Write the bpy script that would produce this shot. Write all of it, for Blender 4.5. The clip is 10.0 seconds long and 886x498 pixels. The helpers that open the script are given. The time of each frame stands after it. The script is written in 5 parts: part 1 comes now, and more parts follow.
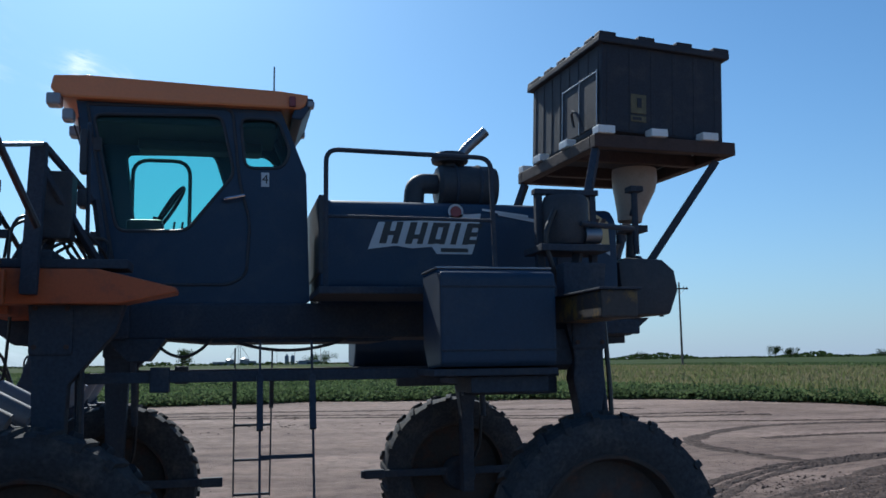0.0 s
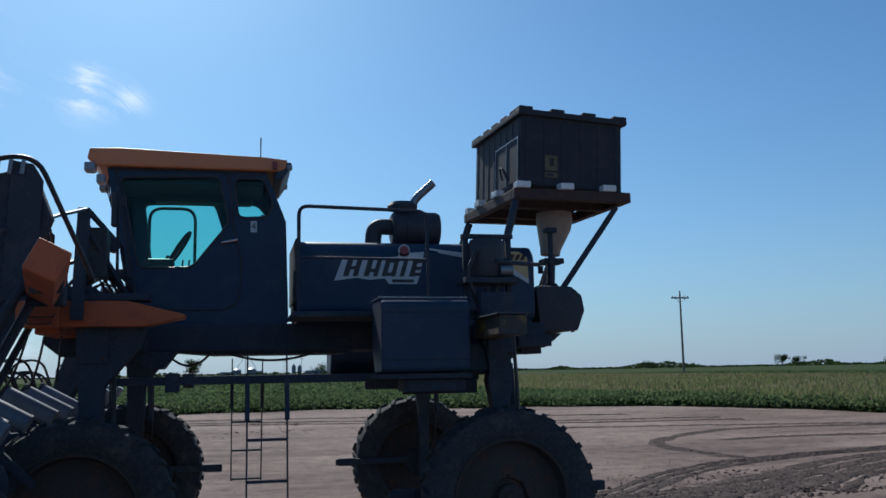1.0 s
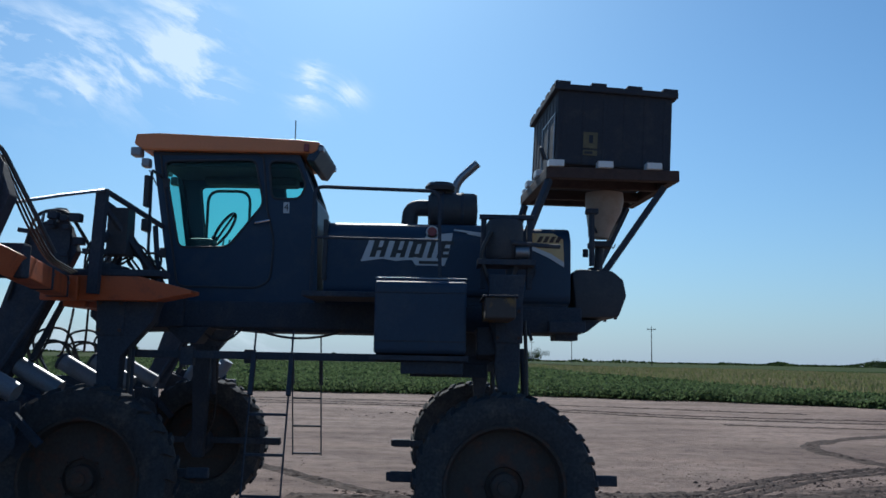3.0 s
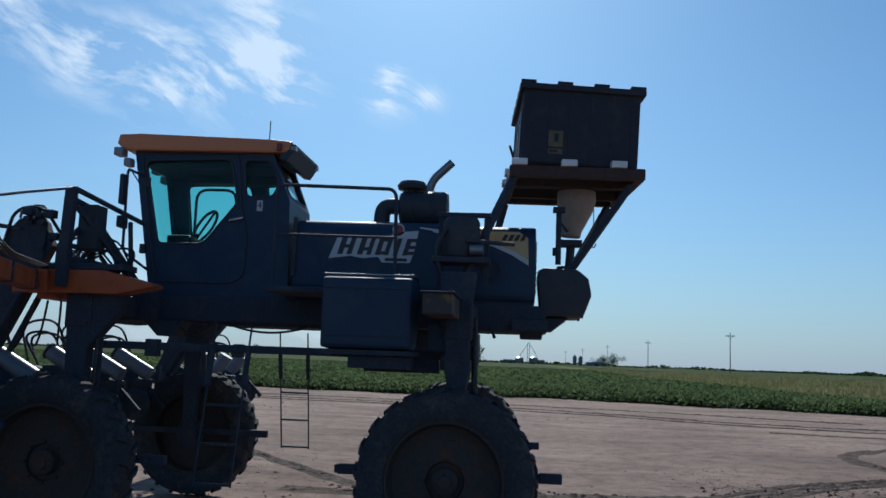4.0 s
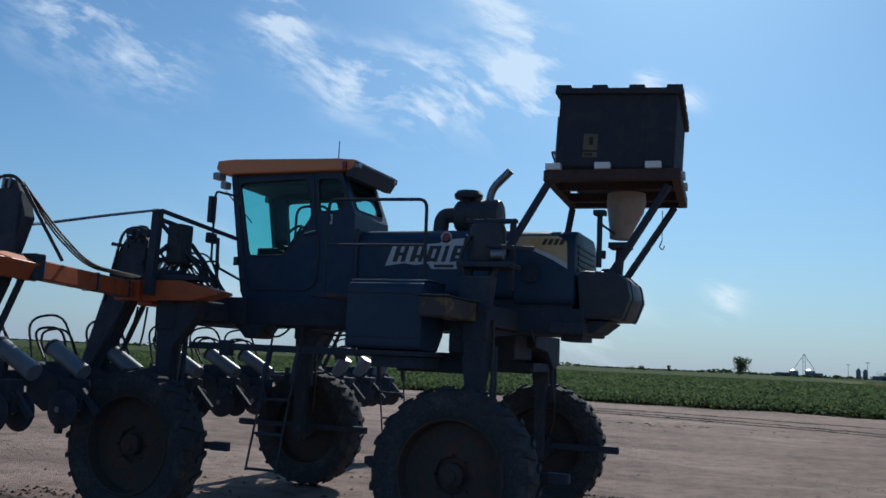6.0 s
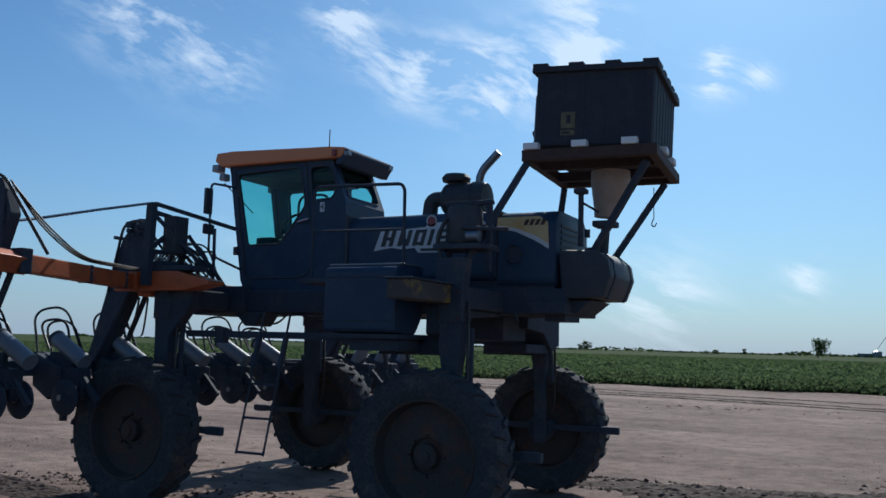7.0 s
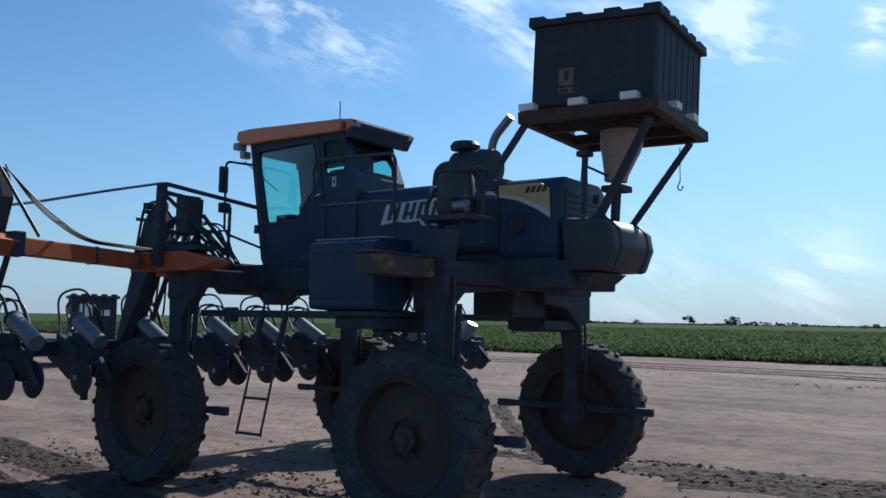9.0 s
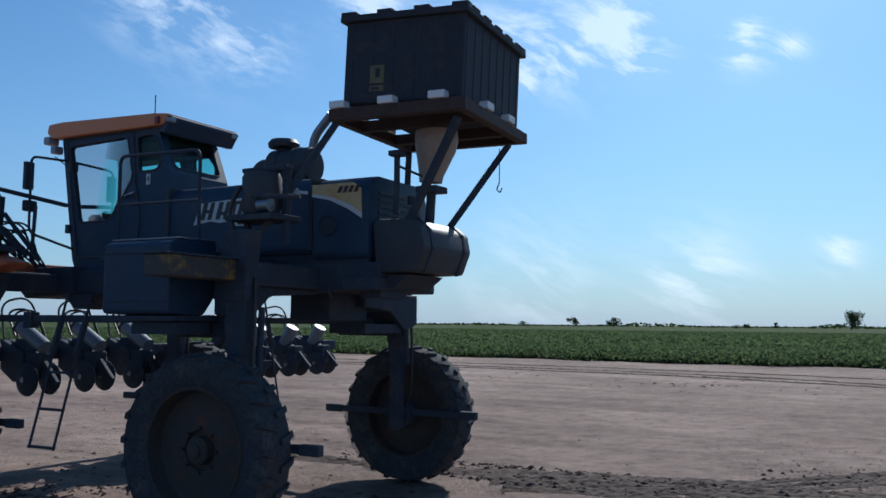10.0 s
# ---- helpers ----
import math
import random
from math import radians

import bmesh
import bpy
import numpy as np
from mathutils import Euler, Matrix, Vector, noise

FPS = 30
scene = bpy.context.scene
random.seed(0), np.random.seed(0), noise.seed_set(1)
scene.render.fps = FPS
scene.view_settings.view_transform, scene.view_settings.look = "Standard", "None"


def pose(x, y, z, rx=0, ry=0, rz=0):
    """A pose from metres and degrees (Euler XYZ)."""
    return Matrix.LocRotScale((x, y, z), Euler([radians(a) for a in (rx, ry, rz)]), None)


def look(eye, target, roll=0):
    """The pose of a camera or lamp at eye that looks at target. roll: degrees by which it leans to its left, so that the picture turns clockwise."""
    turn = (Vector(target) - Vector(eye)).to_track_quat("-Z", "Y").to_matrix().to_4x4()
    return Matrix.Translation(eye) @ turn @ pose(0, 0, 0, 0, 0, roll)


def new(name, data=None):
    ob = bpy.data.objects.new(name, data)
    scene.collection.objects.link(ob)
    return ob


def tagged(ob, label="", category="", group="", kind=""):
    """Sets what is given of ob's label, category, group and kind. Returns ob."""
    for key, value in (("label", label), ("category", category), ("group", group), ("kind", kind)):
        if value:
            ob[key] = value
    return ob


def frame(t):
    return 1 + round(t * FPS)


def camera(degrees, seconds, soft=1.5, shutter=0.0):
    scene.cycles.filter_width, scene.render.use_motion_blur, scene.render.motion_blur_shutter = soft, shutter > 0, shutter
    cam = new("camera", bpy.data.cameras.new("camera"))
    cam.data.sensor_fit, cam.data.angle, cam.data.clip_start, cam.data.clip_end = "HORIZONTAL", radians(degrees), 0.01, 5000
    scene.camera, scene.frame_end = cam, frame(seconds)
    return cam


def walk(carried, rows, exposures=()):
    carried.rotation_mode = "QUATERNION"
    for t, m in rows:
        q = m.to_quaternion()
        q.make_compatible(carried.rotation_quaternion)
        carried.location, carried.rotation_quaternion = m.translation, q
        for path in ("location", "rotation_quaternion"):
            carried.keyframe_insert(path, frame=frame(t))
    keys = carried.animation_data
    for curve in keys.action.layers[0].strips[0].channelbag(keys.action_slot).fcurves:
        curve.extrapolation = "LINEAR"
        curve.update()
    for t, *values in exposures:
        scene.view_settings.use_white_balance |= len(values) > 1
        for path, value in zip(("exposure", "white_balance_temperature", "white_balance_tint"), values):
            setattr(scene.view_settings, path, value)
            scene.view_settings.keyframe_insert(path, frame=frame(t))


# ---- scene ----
cam = camera(52.8, 10.0, soft=1.6)
PATH = [
    (0, (-2.831, -6.418, 1.838), (-2.376, -4.487, 2.086), -0.8),
    (0.1, (-2.7, -6.474, 1.938), (-2.269, -4.536, 2.176), -0.7),
    (0.2, (-3.015, -7.336, 1.903), (-2.521, -5.41, 2.125), -0.2),
    (0.3, (-3.442, -8.349, 1.822), (-2.893, -6.438, 2.039), -0.7),
    (0.5, (-3.183, -8.335, 1.814), (-2.617, -6.432, 2.059), -0.7),
    (1, (-2.722, -8.384, 1.808), (-2.282, -6.452, 2.077), -1.0),
    (1.5, (-2.288, -8.365, 1.784), (-1.943, -6.414, 2.053), -1.0),
    (2, (-1.903, -8.401, 1.779), (-1.74, -6.425, 2.044), -1.0),
    (2.5, (-1.471, -8.411, 1.784), (-1.417, -6.426, 2.02), -0.2),
    (2.7, (-1.269, -8.378, 1.777), (-1.238, -6.394, 2.021), 0.6),
    (3.8, (-0.072, -8.446, 1.747), (-0.246, -6.467, 1.978), 1.4),
    (4, (0.148, -8.425, 1.734), (-0.043, -6.45, 1.978), 2.1),
    (4.5, (0.733, -8.466, 1.743), (0.446, -6.51, 2.046), 2.9),
    (5, (1.32, -8.511, 1.75), (0.749, -6.61, 1.998), 3.6),
    (5.5, (1.857, -8.441, 1.745), (1.25, -6.554, 2.006), 2.8),
    (5.7, (2.061, -8.388, 1.741), (1.378, -6.526, 1.999), 2.9),
    (6.8, (2.959, -8.044, 1.709), (2.125, -6.238, 1.923), 1.7),
    (7, (3.136, -7.976, 1.703), (2.245, -6.198, 1.916), 1.5),
    (7.5, (3.435, -7.734, 1.702), (2.428, -6.015, 1.876), 1.9),
    (8, (3.601, -7.389, 1.716), (2.543, -5.7, 1.882), 1.3),
    (8.5, (3.865, -7.111, 1.734), (2.741, -5.465, 1.904), 0.5),
    (9, (4.076, -6.849, 1.726), (2.915, -5.228, 1.883), 0.9),
    (9.5, (4.236, -6.559, 1.744), (3.064, -4.947, 1.91), 1.0),
    (10, (4.56, -6.282, 1.742), (3.607, -4.531, 1.908), 0.5),
]
walk(cam, [(t, look(eye, target, roll)) for t, eye, target, roll in PATH], [(0, 0.25, 6000, 8), (0.2, 0.15, 6000, 8), (0.4, -0.05, 6000, 8), (2.5, 0.04, 6000, 8), (4, -0.05, 6100, 8), (4.5, -0.32, 6150, 8), (5.7, -0.12, 6150, 8), (7, 0.0, 6050, 8), (8, 0.24, 6050, 8), (9.5, 0.26, 6000, 8), (10, 0.12, 5900, 8)])

# ---- sky and sun ----
SUN_EL, SUN_AZ = 38.0, -8.0   # degrees; azimuth from +y, negative towards -x
SKY, SUN = 0.080, 4.8
world = bpy.data.worlds.new("sky")
scene.world = world
world.use_nodes = True
wt = world.node_tree
wt.nodes.clear()


def wn(kind, **settings):
    n = wt.nodes.new(kind)
    for k, v in settings.items():
        n.inputs[k].default_value = v
    return n


sky = wt.nodes.new("ShaderNodeTexSky")
sky.sky_type, sky.sun_disc = "NISHITA", False
sky.sun_elevation, sky.sun_rotation = radians(SUN_EL), radians(SUN_AZ)
sky.air_density, sky.dust_density, sky.ozone_density = 1.0, 0.7, 3.0
coord = wt.nodes.new("ShaderNodeTexCoord")


def wmath(op, a, b=None, c=None):
    n = wt.nodes.new("ShaderNodeMath")
    n.operation = op
    for i, v in enumerate((a, b, c)):
        if v is None:
            continue
        if isinstance(v, (int, float)):
            n.inputs[i].default_value = v
        else:
            wt.links.new(v, n.inputs[i])
    return n.outputs[0]


def wvec(op, a, b=None):
    n = wt.nodes.new("ShaderNodeVectorMath")
    n.operation = op
    wt.links.new(a, n.inputs[0])
    if b is not None:
        if isinstance(b, tuple):
            n.inputs[1].default_value = b
        else:
            wt.links.new(b, n.inputs[1])
    return n.outputs["Value"] if op in ("DOT_PRODUCT", "LENGTH") else n.outputs[0]


def direction(az, el):
    a, e = radians(az), radians(el)
    return (math.sin(a) * math.cos(e), math.cos(a) * math.cos(e), math.sin(e))


# thin cirrus: stretched noise kept to the parts of the sky where the cirrus hangs
way = coord.outputs["Generated"]
warp = wn("ShaderNodeTexNoise", Scale=3.0, Detail=3.0)
wt.links.new(way, warp.inputs["Vector"])
bent = wvec("ADD", way, wvec("MULTIPLY", wvec("SUBTRACT", warp.outputs["Color"], (0.5, 0.5, 0.5)), (0.13, 0.13, 0.13)))
stretch = wt.nodes.new("ShaderNodeMapping")
stretch.vector_type = "TEXTURE"
stretch.inputs["Rotation"].default_value = (0, radians(27), radians(-12))
stretch.inputs["Scale"].default_value = (0.5, 0.3, 0.12)
wt.links.new(bent, stretch.inputs["Vector"])
fibre = wn("ShaderNodeTexNoise", Scale=4.6, Detail=9.0, Roughness=0.6)
wt.links.new(stretch.outputs[0], fibre.inputs["Vector"])
wisps = wmath("MAXIMUM", wmath("MULTIPLY", wmath("SUBTRACT", fibre.outputs["Fac"], 0.44), 3.8), 0.0)
cover = None
CLOUDS = [(-28.8, 17.3, 1.5, 1.5), (-25.0, 17.0, 2.0, 1.3), (-21.0, 17.3, 1.9, 1.5), (-17.2, 17.8, 1.9, 1.5), (-15.4, 15.9, 1.2, 1.5), (-16.6, 20.0, 1.0, 1.2), (-18.6, 21.8, 1.2, 1.1), (-20.3, 23.2, 1.2, 0.9), (-23.4, 14.8, 0.45, 2.0),
          (-9.6, 16.5, 0.9, 2.2), (-9.3, 17.9, 0.6, 1.8), (-7.0, 16.5, 0.7, 1.9), (-33.6, 20.5, 1.5, 1.5), (-44.5, 18.7, 2.2, 0.8), (-41.0, 17.0, 1.8, 0.8), (-47.5, 19.5, 2.0, 0.6), (-31.5, 18.2, 1.2, 0.8),
          (-12.6, 2.9, 2.2, 1.0), (-4.5, 4.4, 0.9, 1.2), (-23, 3.0, 3.0, 0.5), (-36, 3.5, 4, 0.3)]
for az, el, size, amount in CLOUDS:
    size, amount = size * 1.25, amount * 0.85
    near = wvec("DOT_PRODUCT", way, direction(az, el))
    k = 1 - math.cos(radians(size))
    lobe = wmath("MULTIPLY", wmath("EXPONENT", wmath("DIVIDE", wmath("SUBTRACT", near, 1.0), k)), amount)
    cover = lobe if cover is None else wmath("ADD", cover, lobe)
cover = wmath("MINIMUM", wmath("MULTIPLY", cover, wmath("ADD", wisps, 0.03)), 0.62)
mix = wt.nodes.new("ShaderNodeMix")
mix.data_type = "RGBA"
wt.links.new(cover, mix.inputs["Factor"])
# clear-day blue, paling to a cool haze close to the horizon
tinted = wvec("MULTIPLY", sky.outputs[0], (0.63, 0.95, 1.14))
split = wt.nodes.new("ShaderNodeSeparateXYZ")
wt.links.new(way, split.inputs[0])
haze = wmath("MULTIPLY", wmath("EXPONENT", wmath("MULTIPLY", wmath("MAXIMUM", split.outputs["Z"], 0.0), -9.0)), 0.75)
pale = wt.nodes.new("ShaderNodeMix")
pale.data_type = "RGBA"
wt.links.new(haze, pale.inputs["Factor"])
wt.links.new(tinted, pale.inputs["A"])
pale.inputs["B"].default_value = (4.5, 5.5, 7.3, 1)
wt.links.new(pale.outputs["Result"], mix.inputs["A"])
mix.inputs["B"].default_value = (11.0, 12.0, 13.0, 1)
back = wn("ShaderNodeBackground", Strength=SKY)
wt.links.new(mix.outputs["Result"], back.inputs["Color"])
wt.links.new(back.outputs[0], wt.nodes.new("ShaderNodeOutputWorld").inputs["Surface"])

sun = new("sun", bpy.data.lights.new("sun", "SUN"))
sun.data.energy, sun.data.angle, sun.data.color = SUN, radians(0.6), (1.0, 0.95, 0.86)
sun.matrix_world = look(Vector(direction(SUN_AZ, SUN_EL)) * 60, (0, 0, 0))


# ---- materials ----
def material(name, colour, rough=0.5, metal=0.0, dirt=None, dirt_amount=0.5, scale=6.0, vary=0.12, bump=0.0, bump_scale=60.0, spec=0.5):
    """Base colour with large blotches of a second tone, fine grain, and a fine relief."""
    m = bpy.data.materials.new(name)
    m.use_nodes = True
    nt = m.node_tree
    b = nt.nodes["Principled BSDF"]
    tc = nt.nodes.new("ShaderNodeTexCoord")
    big = nt.nodes.new("ShaderNodeTexNoise")
    big.inputs["Scale"].default_value, big.inputs["Detail"].default_value, big.inputs["Roughness"].default_value = scale, 6, 0.65
    fine = nt.nodes.new("ShaderNodeTexNoise")
    fine.inputs["Scale"].default_value, fine.inputs["Detail"].default_value = bump_scale, 4
    for n in (big, fine):
        nt.links.new(tc.outputs["Object"], n.inputs["Vector"])
    ramp = nt.nodes.new("ShaderNodeValToRGB")
    ramp.color_ramp.elements[0].position, ramp.color_ramp.elements[1].position = 0.5, 0.5 + 0.25
    nt.links.new(big.outputs["Fac"], ramp.inputs[0])
    mx = nt.nodes.new("ShaderNodeMix")
    mx.data_type = "RGBA"
    second = dirt or [c * 0.75 for c in colour]
    lerp = [c + (d - c) * dirt_amount for c, d in zip(colour, second)]
    mx.inputs["A"].default_value, mx.inputs["B"].default_value = (*colour, 1), (*lerp, 1)
    nt.links.new(ramp.outputs[0], mx.inputs["Factor"])
    hsv = nt.nodes.new("ShaderNodeHueSaturation")
    mr = nt.nodes.new("ShaderNodeMapRange")
    mr.inputs["To Min"].default_value, mr.inputs["To Max"].default_value = 1 - vary * 2, 1 + vary * 2
    nt.links.new(fine.outputs["Fac"], mr.inputs["Value"])
    nt.links.new(mr.outputs[0], hsv.inputs["Value"])
    nt.links.new(mx.outputs["Result"], hsv.inputs["Color"])
    nt.links.new(hsv.outputs[0], b.inputs["Base Color"])
    rr = nt.nodes.new("ShaderNodeMapRange")
    rr.inputs["To Min"].default_value, rr.inputs["To Max"].default_value = max(rough - 0.12, 0.02), min(rough + 0.15, 1)
    nt.links.new(big.outputs["Fac"], rr.inputs["Value"])
    nt.links.new(rr.outputs[0], b.inputs["Roughness"])
    b.inputs["Metallic"].default_value = metal
    b.inputs["Specular IOR Level"].default_value = spec
    if bump:
        bp = nt.nodes.new("ShaderNodeBump")
        bp.inputs["Strength"].default_value, bp.inputs["Distance"].default_value = bump, 0.01
        nt.links.new(fine.outputs["Fac"], bp.inputs["Height"])
        nt.links.new(bp.outputs[0], b.inputs["Normal"])
    return m


DUST = (0.22, 0.18, 0.14)
PAINT = material("navy_paint", (0.017, 0.041, 0.078), 0.5, 0, DUST, 0.14, 2.5, 0.10, 0.08, 70, 0.3)
FRAME = material("black_frame_paint", (0.042, 0.053, 0.072), 0.75, 0, DUST, 0.20, 4, 0.2, 0.2, 50, 0.18)
RUBBER = material("tyre_rubber", (0.052, 0.055, 0.061), 0.95, 0, DUST, 0.30, 5, 0.25, 0.4, 40, 0.12)
RIM = material("rusty_rim_paint", (0.050, 0.041, 0.037), 0.8, 0, (0.12, 0.045, 0.022), 0.8, 7, 0.2, 0.2, 40)
ORANGE = material("orange_paint", (0.46, 0.10, 0.028), 0.5, 0, (0.12, 0.05, 0.035), 0.8, 6, 0.08, 0.05, 60)
ROOFO = material("orange_roof_paint", (0.62, 0.20, 0.07), 0.35, 0, (0.5, 0.2, 0.1), 0.5, 2, 0.05, 0.03, 60)
YELLOW = material("worn_yellow_paint", (0.045, 0.038, 0.036), 0.6, 0, (0.50, 0.29, 0.03), 0.9, 5, 0.15, 0.15, 50)
BLACKP = material("black_plastic", (0.040, 0.045, 0.055), 0.55, 0, DUST, 0.15, 4, 0.12, 0.12, 60, 0.3)
BOXP = material("dark_navy_plastic", (0.033, 0.038, 0.050), 0.7, 0, DUST, 0.14, 5, 0.14, 0.14, 60, 0.25)
STEEL = material("bare_steel", (0.20, 0.225, 0.26), 0.42, 0.85, (0.3, 0.27, 0.24), 0.5, 8, 0.1, 0.06, 90)
CHROME = material("bright_steel", (0.7, 0.7, 0.72), 0.16, 1.0, (0.5, 0.5, 0.5), 0.3, 8, 0.05, 0, 90)
RUST = material("rusty_steel", (0.060, 0.036, 0.030), 0.75, 0.1, (0.03, 0.022, 0.022), 0.8, 8, 0.2, 0.25, 60)
POLY = material("milky_polyethylene", (0.33, 0.26, 0.21), 0.5, 0, (0.2, 0.14, 0.11), 0.5, 7, 0.08, 0.04, 50)
WHITE = material("white_paint", (0.72, 0.74, 0.74), 0.5, 0, (0.5, 0.47, 0.42), 0.6, 10, 0.05, 0.05, 60)
DECAL = material("decal_grey", (0.50, 0.52, 0.54), 0.4, 0, (0.4, 0.4, 0.4), 0.4, 8, 0.04)
DECALK = material("decal_black", (0.012, 0.013, 0.018), 0.4, 0, (0.03, 0.03, 0.03), 0.4, 8, 0.04)
DECALR = material("decal_red", (0.20, 0.035, 0.04), 0.4, 0, (0.3, 0.05, 0.05), 0.4, 8, 0.04)
DECALY = material("decal_yellow", (0.50, 0.36, 0.17), 0.4, 0, (0.46, 0.22, 0.04), 0.95, 5, 0.05)
LABEL = material("faded_label", (0.11, 0.095, 0.05), 0.6, 0, (0.25, 0.2, 0.1), 0.5, 12, 0.06)
HOSE = material("hose_rubber", (0.015, 0.015, 0.018), 0.45, 0, DUST, 0.2, 8, 0.1)
SEAT = material("seat_fabric", (0.025, 0.026, 0.03), 0.9, 0, DUST, 0.2, 10, 0.15, 0.2, 120)
LAMPG = material("lamp_lens", (0.22, 0.24, 0.27), 0.2, 0, (0.4, 0.4, 0.4), 0.4, 12, 0.03)
TUBEG = material("grey_tube_paint", (0.15, 0.175, 0.21), 0.38, 0, (0.10, 0.10, 0.10), 0.6, 7, 0.12, 0.1, 60)
WOOD = material("grey_pole_wood", (0.16, 0.13, 0.11), 0.85, 0, (0.09, 0.08, 0.07), 0.7, 5, 0.15, 0.3, 30)


def glass(name, tint, gloss=0.1):
    m = bpy.data.materials.new(name)
    m.use_nodes = True
    nt = m.node_tree
    nt.nodes.clear()
    t = nt.nodes.new("ShaderNodeBsdfTransparent")
    t.inputs[0].default_value = (*tint, 1)
    g = nt.nodes.new("ShaderNodeBsdfGlossy")
    g.inputs["Roughness"].default_value = 0.04
    fr = nt.nodes.new("ShaderNodeFresnel")
    fr.inputs["IOR"].default_value = 1.3
    mx = nt.nodes.new("ShaderNodeMixShader")
    nt.links.new(fr.outputs[0], mx.inputs[0])
    nt.links.new(t.outputs[0], mx.inputs[1])
    nt.links.new(g.outputs[0], mx.inputs[2])
    nt.links.new(mx.outputs[0], nt.nodes.new("ShaderNodeOutputMaterial").inputs[0])
    return m


GLASS = glass("green_tinted_glass", (0.44, 0.80, 0.76))


# ---- mesh helpers ----
def part(name, bm, mat, parent=None, label="", smooth=False):
    me = bpy.data.meshes.new(name)
    bmesh.ops.recalc_face_normals(bm, faces=bm.faces)
    bm.to_mesh(me)
    bm.free()
    if smooth:
        me.polygons.foreach_set("use_smooth", [True] * len(me.polygons))
        me.set_sharp_from_angle(angle=radians(38))
    me.materials.append(mat)
    ob = new(name, me)
    if parent is not None:
        ob.parent = parent
    return tagged(ob, label)


def empty(name, label, category, at=(0, 0, 0), group=""):
    e = new(name)
    e.location = at
    e.empty_display_size = 0.2
    return tagged(e, label, category, group)


def add(bm, verts, faces):
    vs = [bm.verts.new(v) for v in verts]
    for f in faces:
        bm.faces.new([vs[i] for i in f])
    return vs


def block(x0, x1, y0, y1, z0, z1, bevel=0.012, bm=None, turn=None):
    """A box with eased edges."""
    b = bmesh.new()
    bmesh.ops.create_cube(b, size=1)
    for v in b.verts:
        v.co = Vector(((x0 + x1) / 2 + v.co.x * (x1 - x0), (y0 + y1) / 2 + v.co.y * (y1 - y0), (z0 + z1) / 2 + v.co.z * (z1 - z0)))
    if bevel:
        bmesh.ops.bevel(b, geom=b.edges[:], offset=bevel, segments=2, affect="EDGES", profile=0.6)
    if turn is not None:
        b.transform(turn)
    return join(bm, b)


def join(bm, b):
    if bm is None:
        return b
    me = bpy.data.meshes.new("tmp")
    b.to_mesh(me)
    b.free()
    bm.from_mesh(me)
    bpy.data.meshes.remove(me)
    return bm


def prism(profile, y0, y1, bevel=0.012, bm=None, axis="y"):
    """A closed outline drawn out along y (outline in x, z), x (outline in y, z) or z (outline in x, y)."""
    b = bmesh.new()
    put = {"y": lambda p, d: (p[0], d, p[1]), "x": lambda p, d: (d, p[0], p[1]), "z": lambda p, d: (p[0], p[1], d)}[axis]
    n = len(profile)
    add(b, [put(p, y0) for p in profile] + [put(p, y1) for p in profile],
        [tuple(range(n)), tuple(range(2 * n - 1, n - 1, -1))] + [(i, (i + 1) % n, n + (i + 1) % n, n + i) for i in range(n)])
    bmesh.ops.recalc_face_normals(b, faces=b.faces)
    if bevel:
        bmesh.ops.bevel(b, geom=b.edges[:], offset=bevel, segments=2, affect="EDGES", profile=0.6)
    return join(bm, b)


def tube(points, r, n=8, bm=None, ends=None):
    """A round bar along a line of points; r may be a list."""
    b = bm or bmesh.new()
    pts = [Vector(p) for p in points]
    rs = r if isinstance(r, (list, tuple)) else [r] * len(pts)
    rings, side = [], None
    for i, p in enumerate(pts):
        d = (pts[min(i + 1, len(pts) - 1)] - pts[max(i - 1, 0)]).normalized()
        if side is None:
            side = d.orthogonal().normalized()
        side = (side - d * side.dot(d)).normalized()
        up = d.cross(side)
        rings.append([b.verts.new(p + rs[i] * (math.cos(2 * math.pi * k / n) * side + math.sin(2 * math.pi * k / n) * up)) for k in range(n)])
    for a, c in zip(rings, rings[1:]):
        for k in range(n):
            b.faces.new((a[k], a[(k + 1) % n], c[(k + 1) % n], c[k]))
    b.faces.new(rings[0][::-1])
    b.faces.new(rings[-1])
    return b


def bend(points, r=0.08, steps=5):
    """Rounds the corners of a line of points."""
    pts = [Vector(p) for p in points]
    out = [pts[0]]
    for a, p, c in zip(pts, pts[1:], pts[2:]):
        u, w = (a - p), (c - p)
        k = min(r, u.length * 0.45, w.length * 0.45)
        u, w = p + u.normalized() * k, p + w.normalized() * k
        for i in range(steps + 1):
            t = i / steps
            out.append(u * (1 - t) ** 2 + p * 2 * t * (1 - t) + w * t * t)
    return out + [pts[-1]]


def sag(a, c, drop, steps=12):
    """A hanging line between two points."""
    a, c = Vector(a), Vector(c)
    return [a.lerp(c, i / steps) - Vector((0, 0, drop * 4 * (i / steps) * (1 - i / steps))) for i in range(steps + 1)]


def beam(a, c, w, h, bevel=0.006, bm=None, up=(0, 0, 1)):
    """A square bar from a to c, w wide and h high."""
    a, c = Vector(a), Vector(c)
    d = c - a
    z = d.normalized()
    x = Vector(up).cross(z)
    if x.length < 1e-3:
        x = Vector((1, 0, 0))
    x.normalize()
    y = z.cross(x)
    m = Matrix(((x.x, y.x, z.x, 0), (x.y, y.y, z.y, 0), (x.z, y.z, z.z, 0), (0, 0, 0, 1)))
    return block(-w / 2, w / 2, -h / 2, h / 2, 0, d.length, bevel, bm, Matrix.Translation(a) @ m)


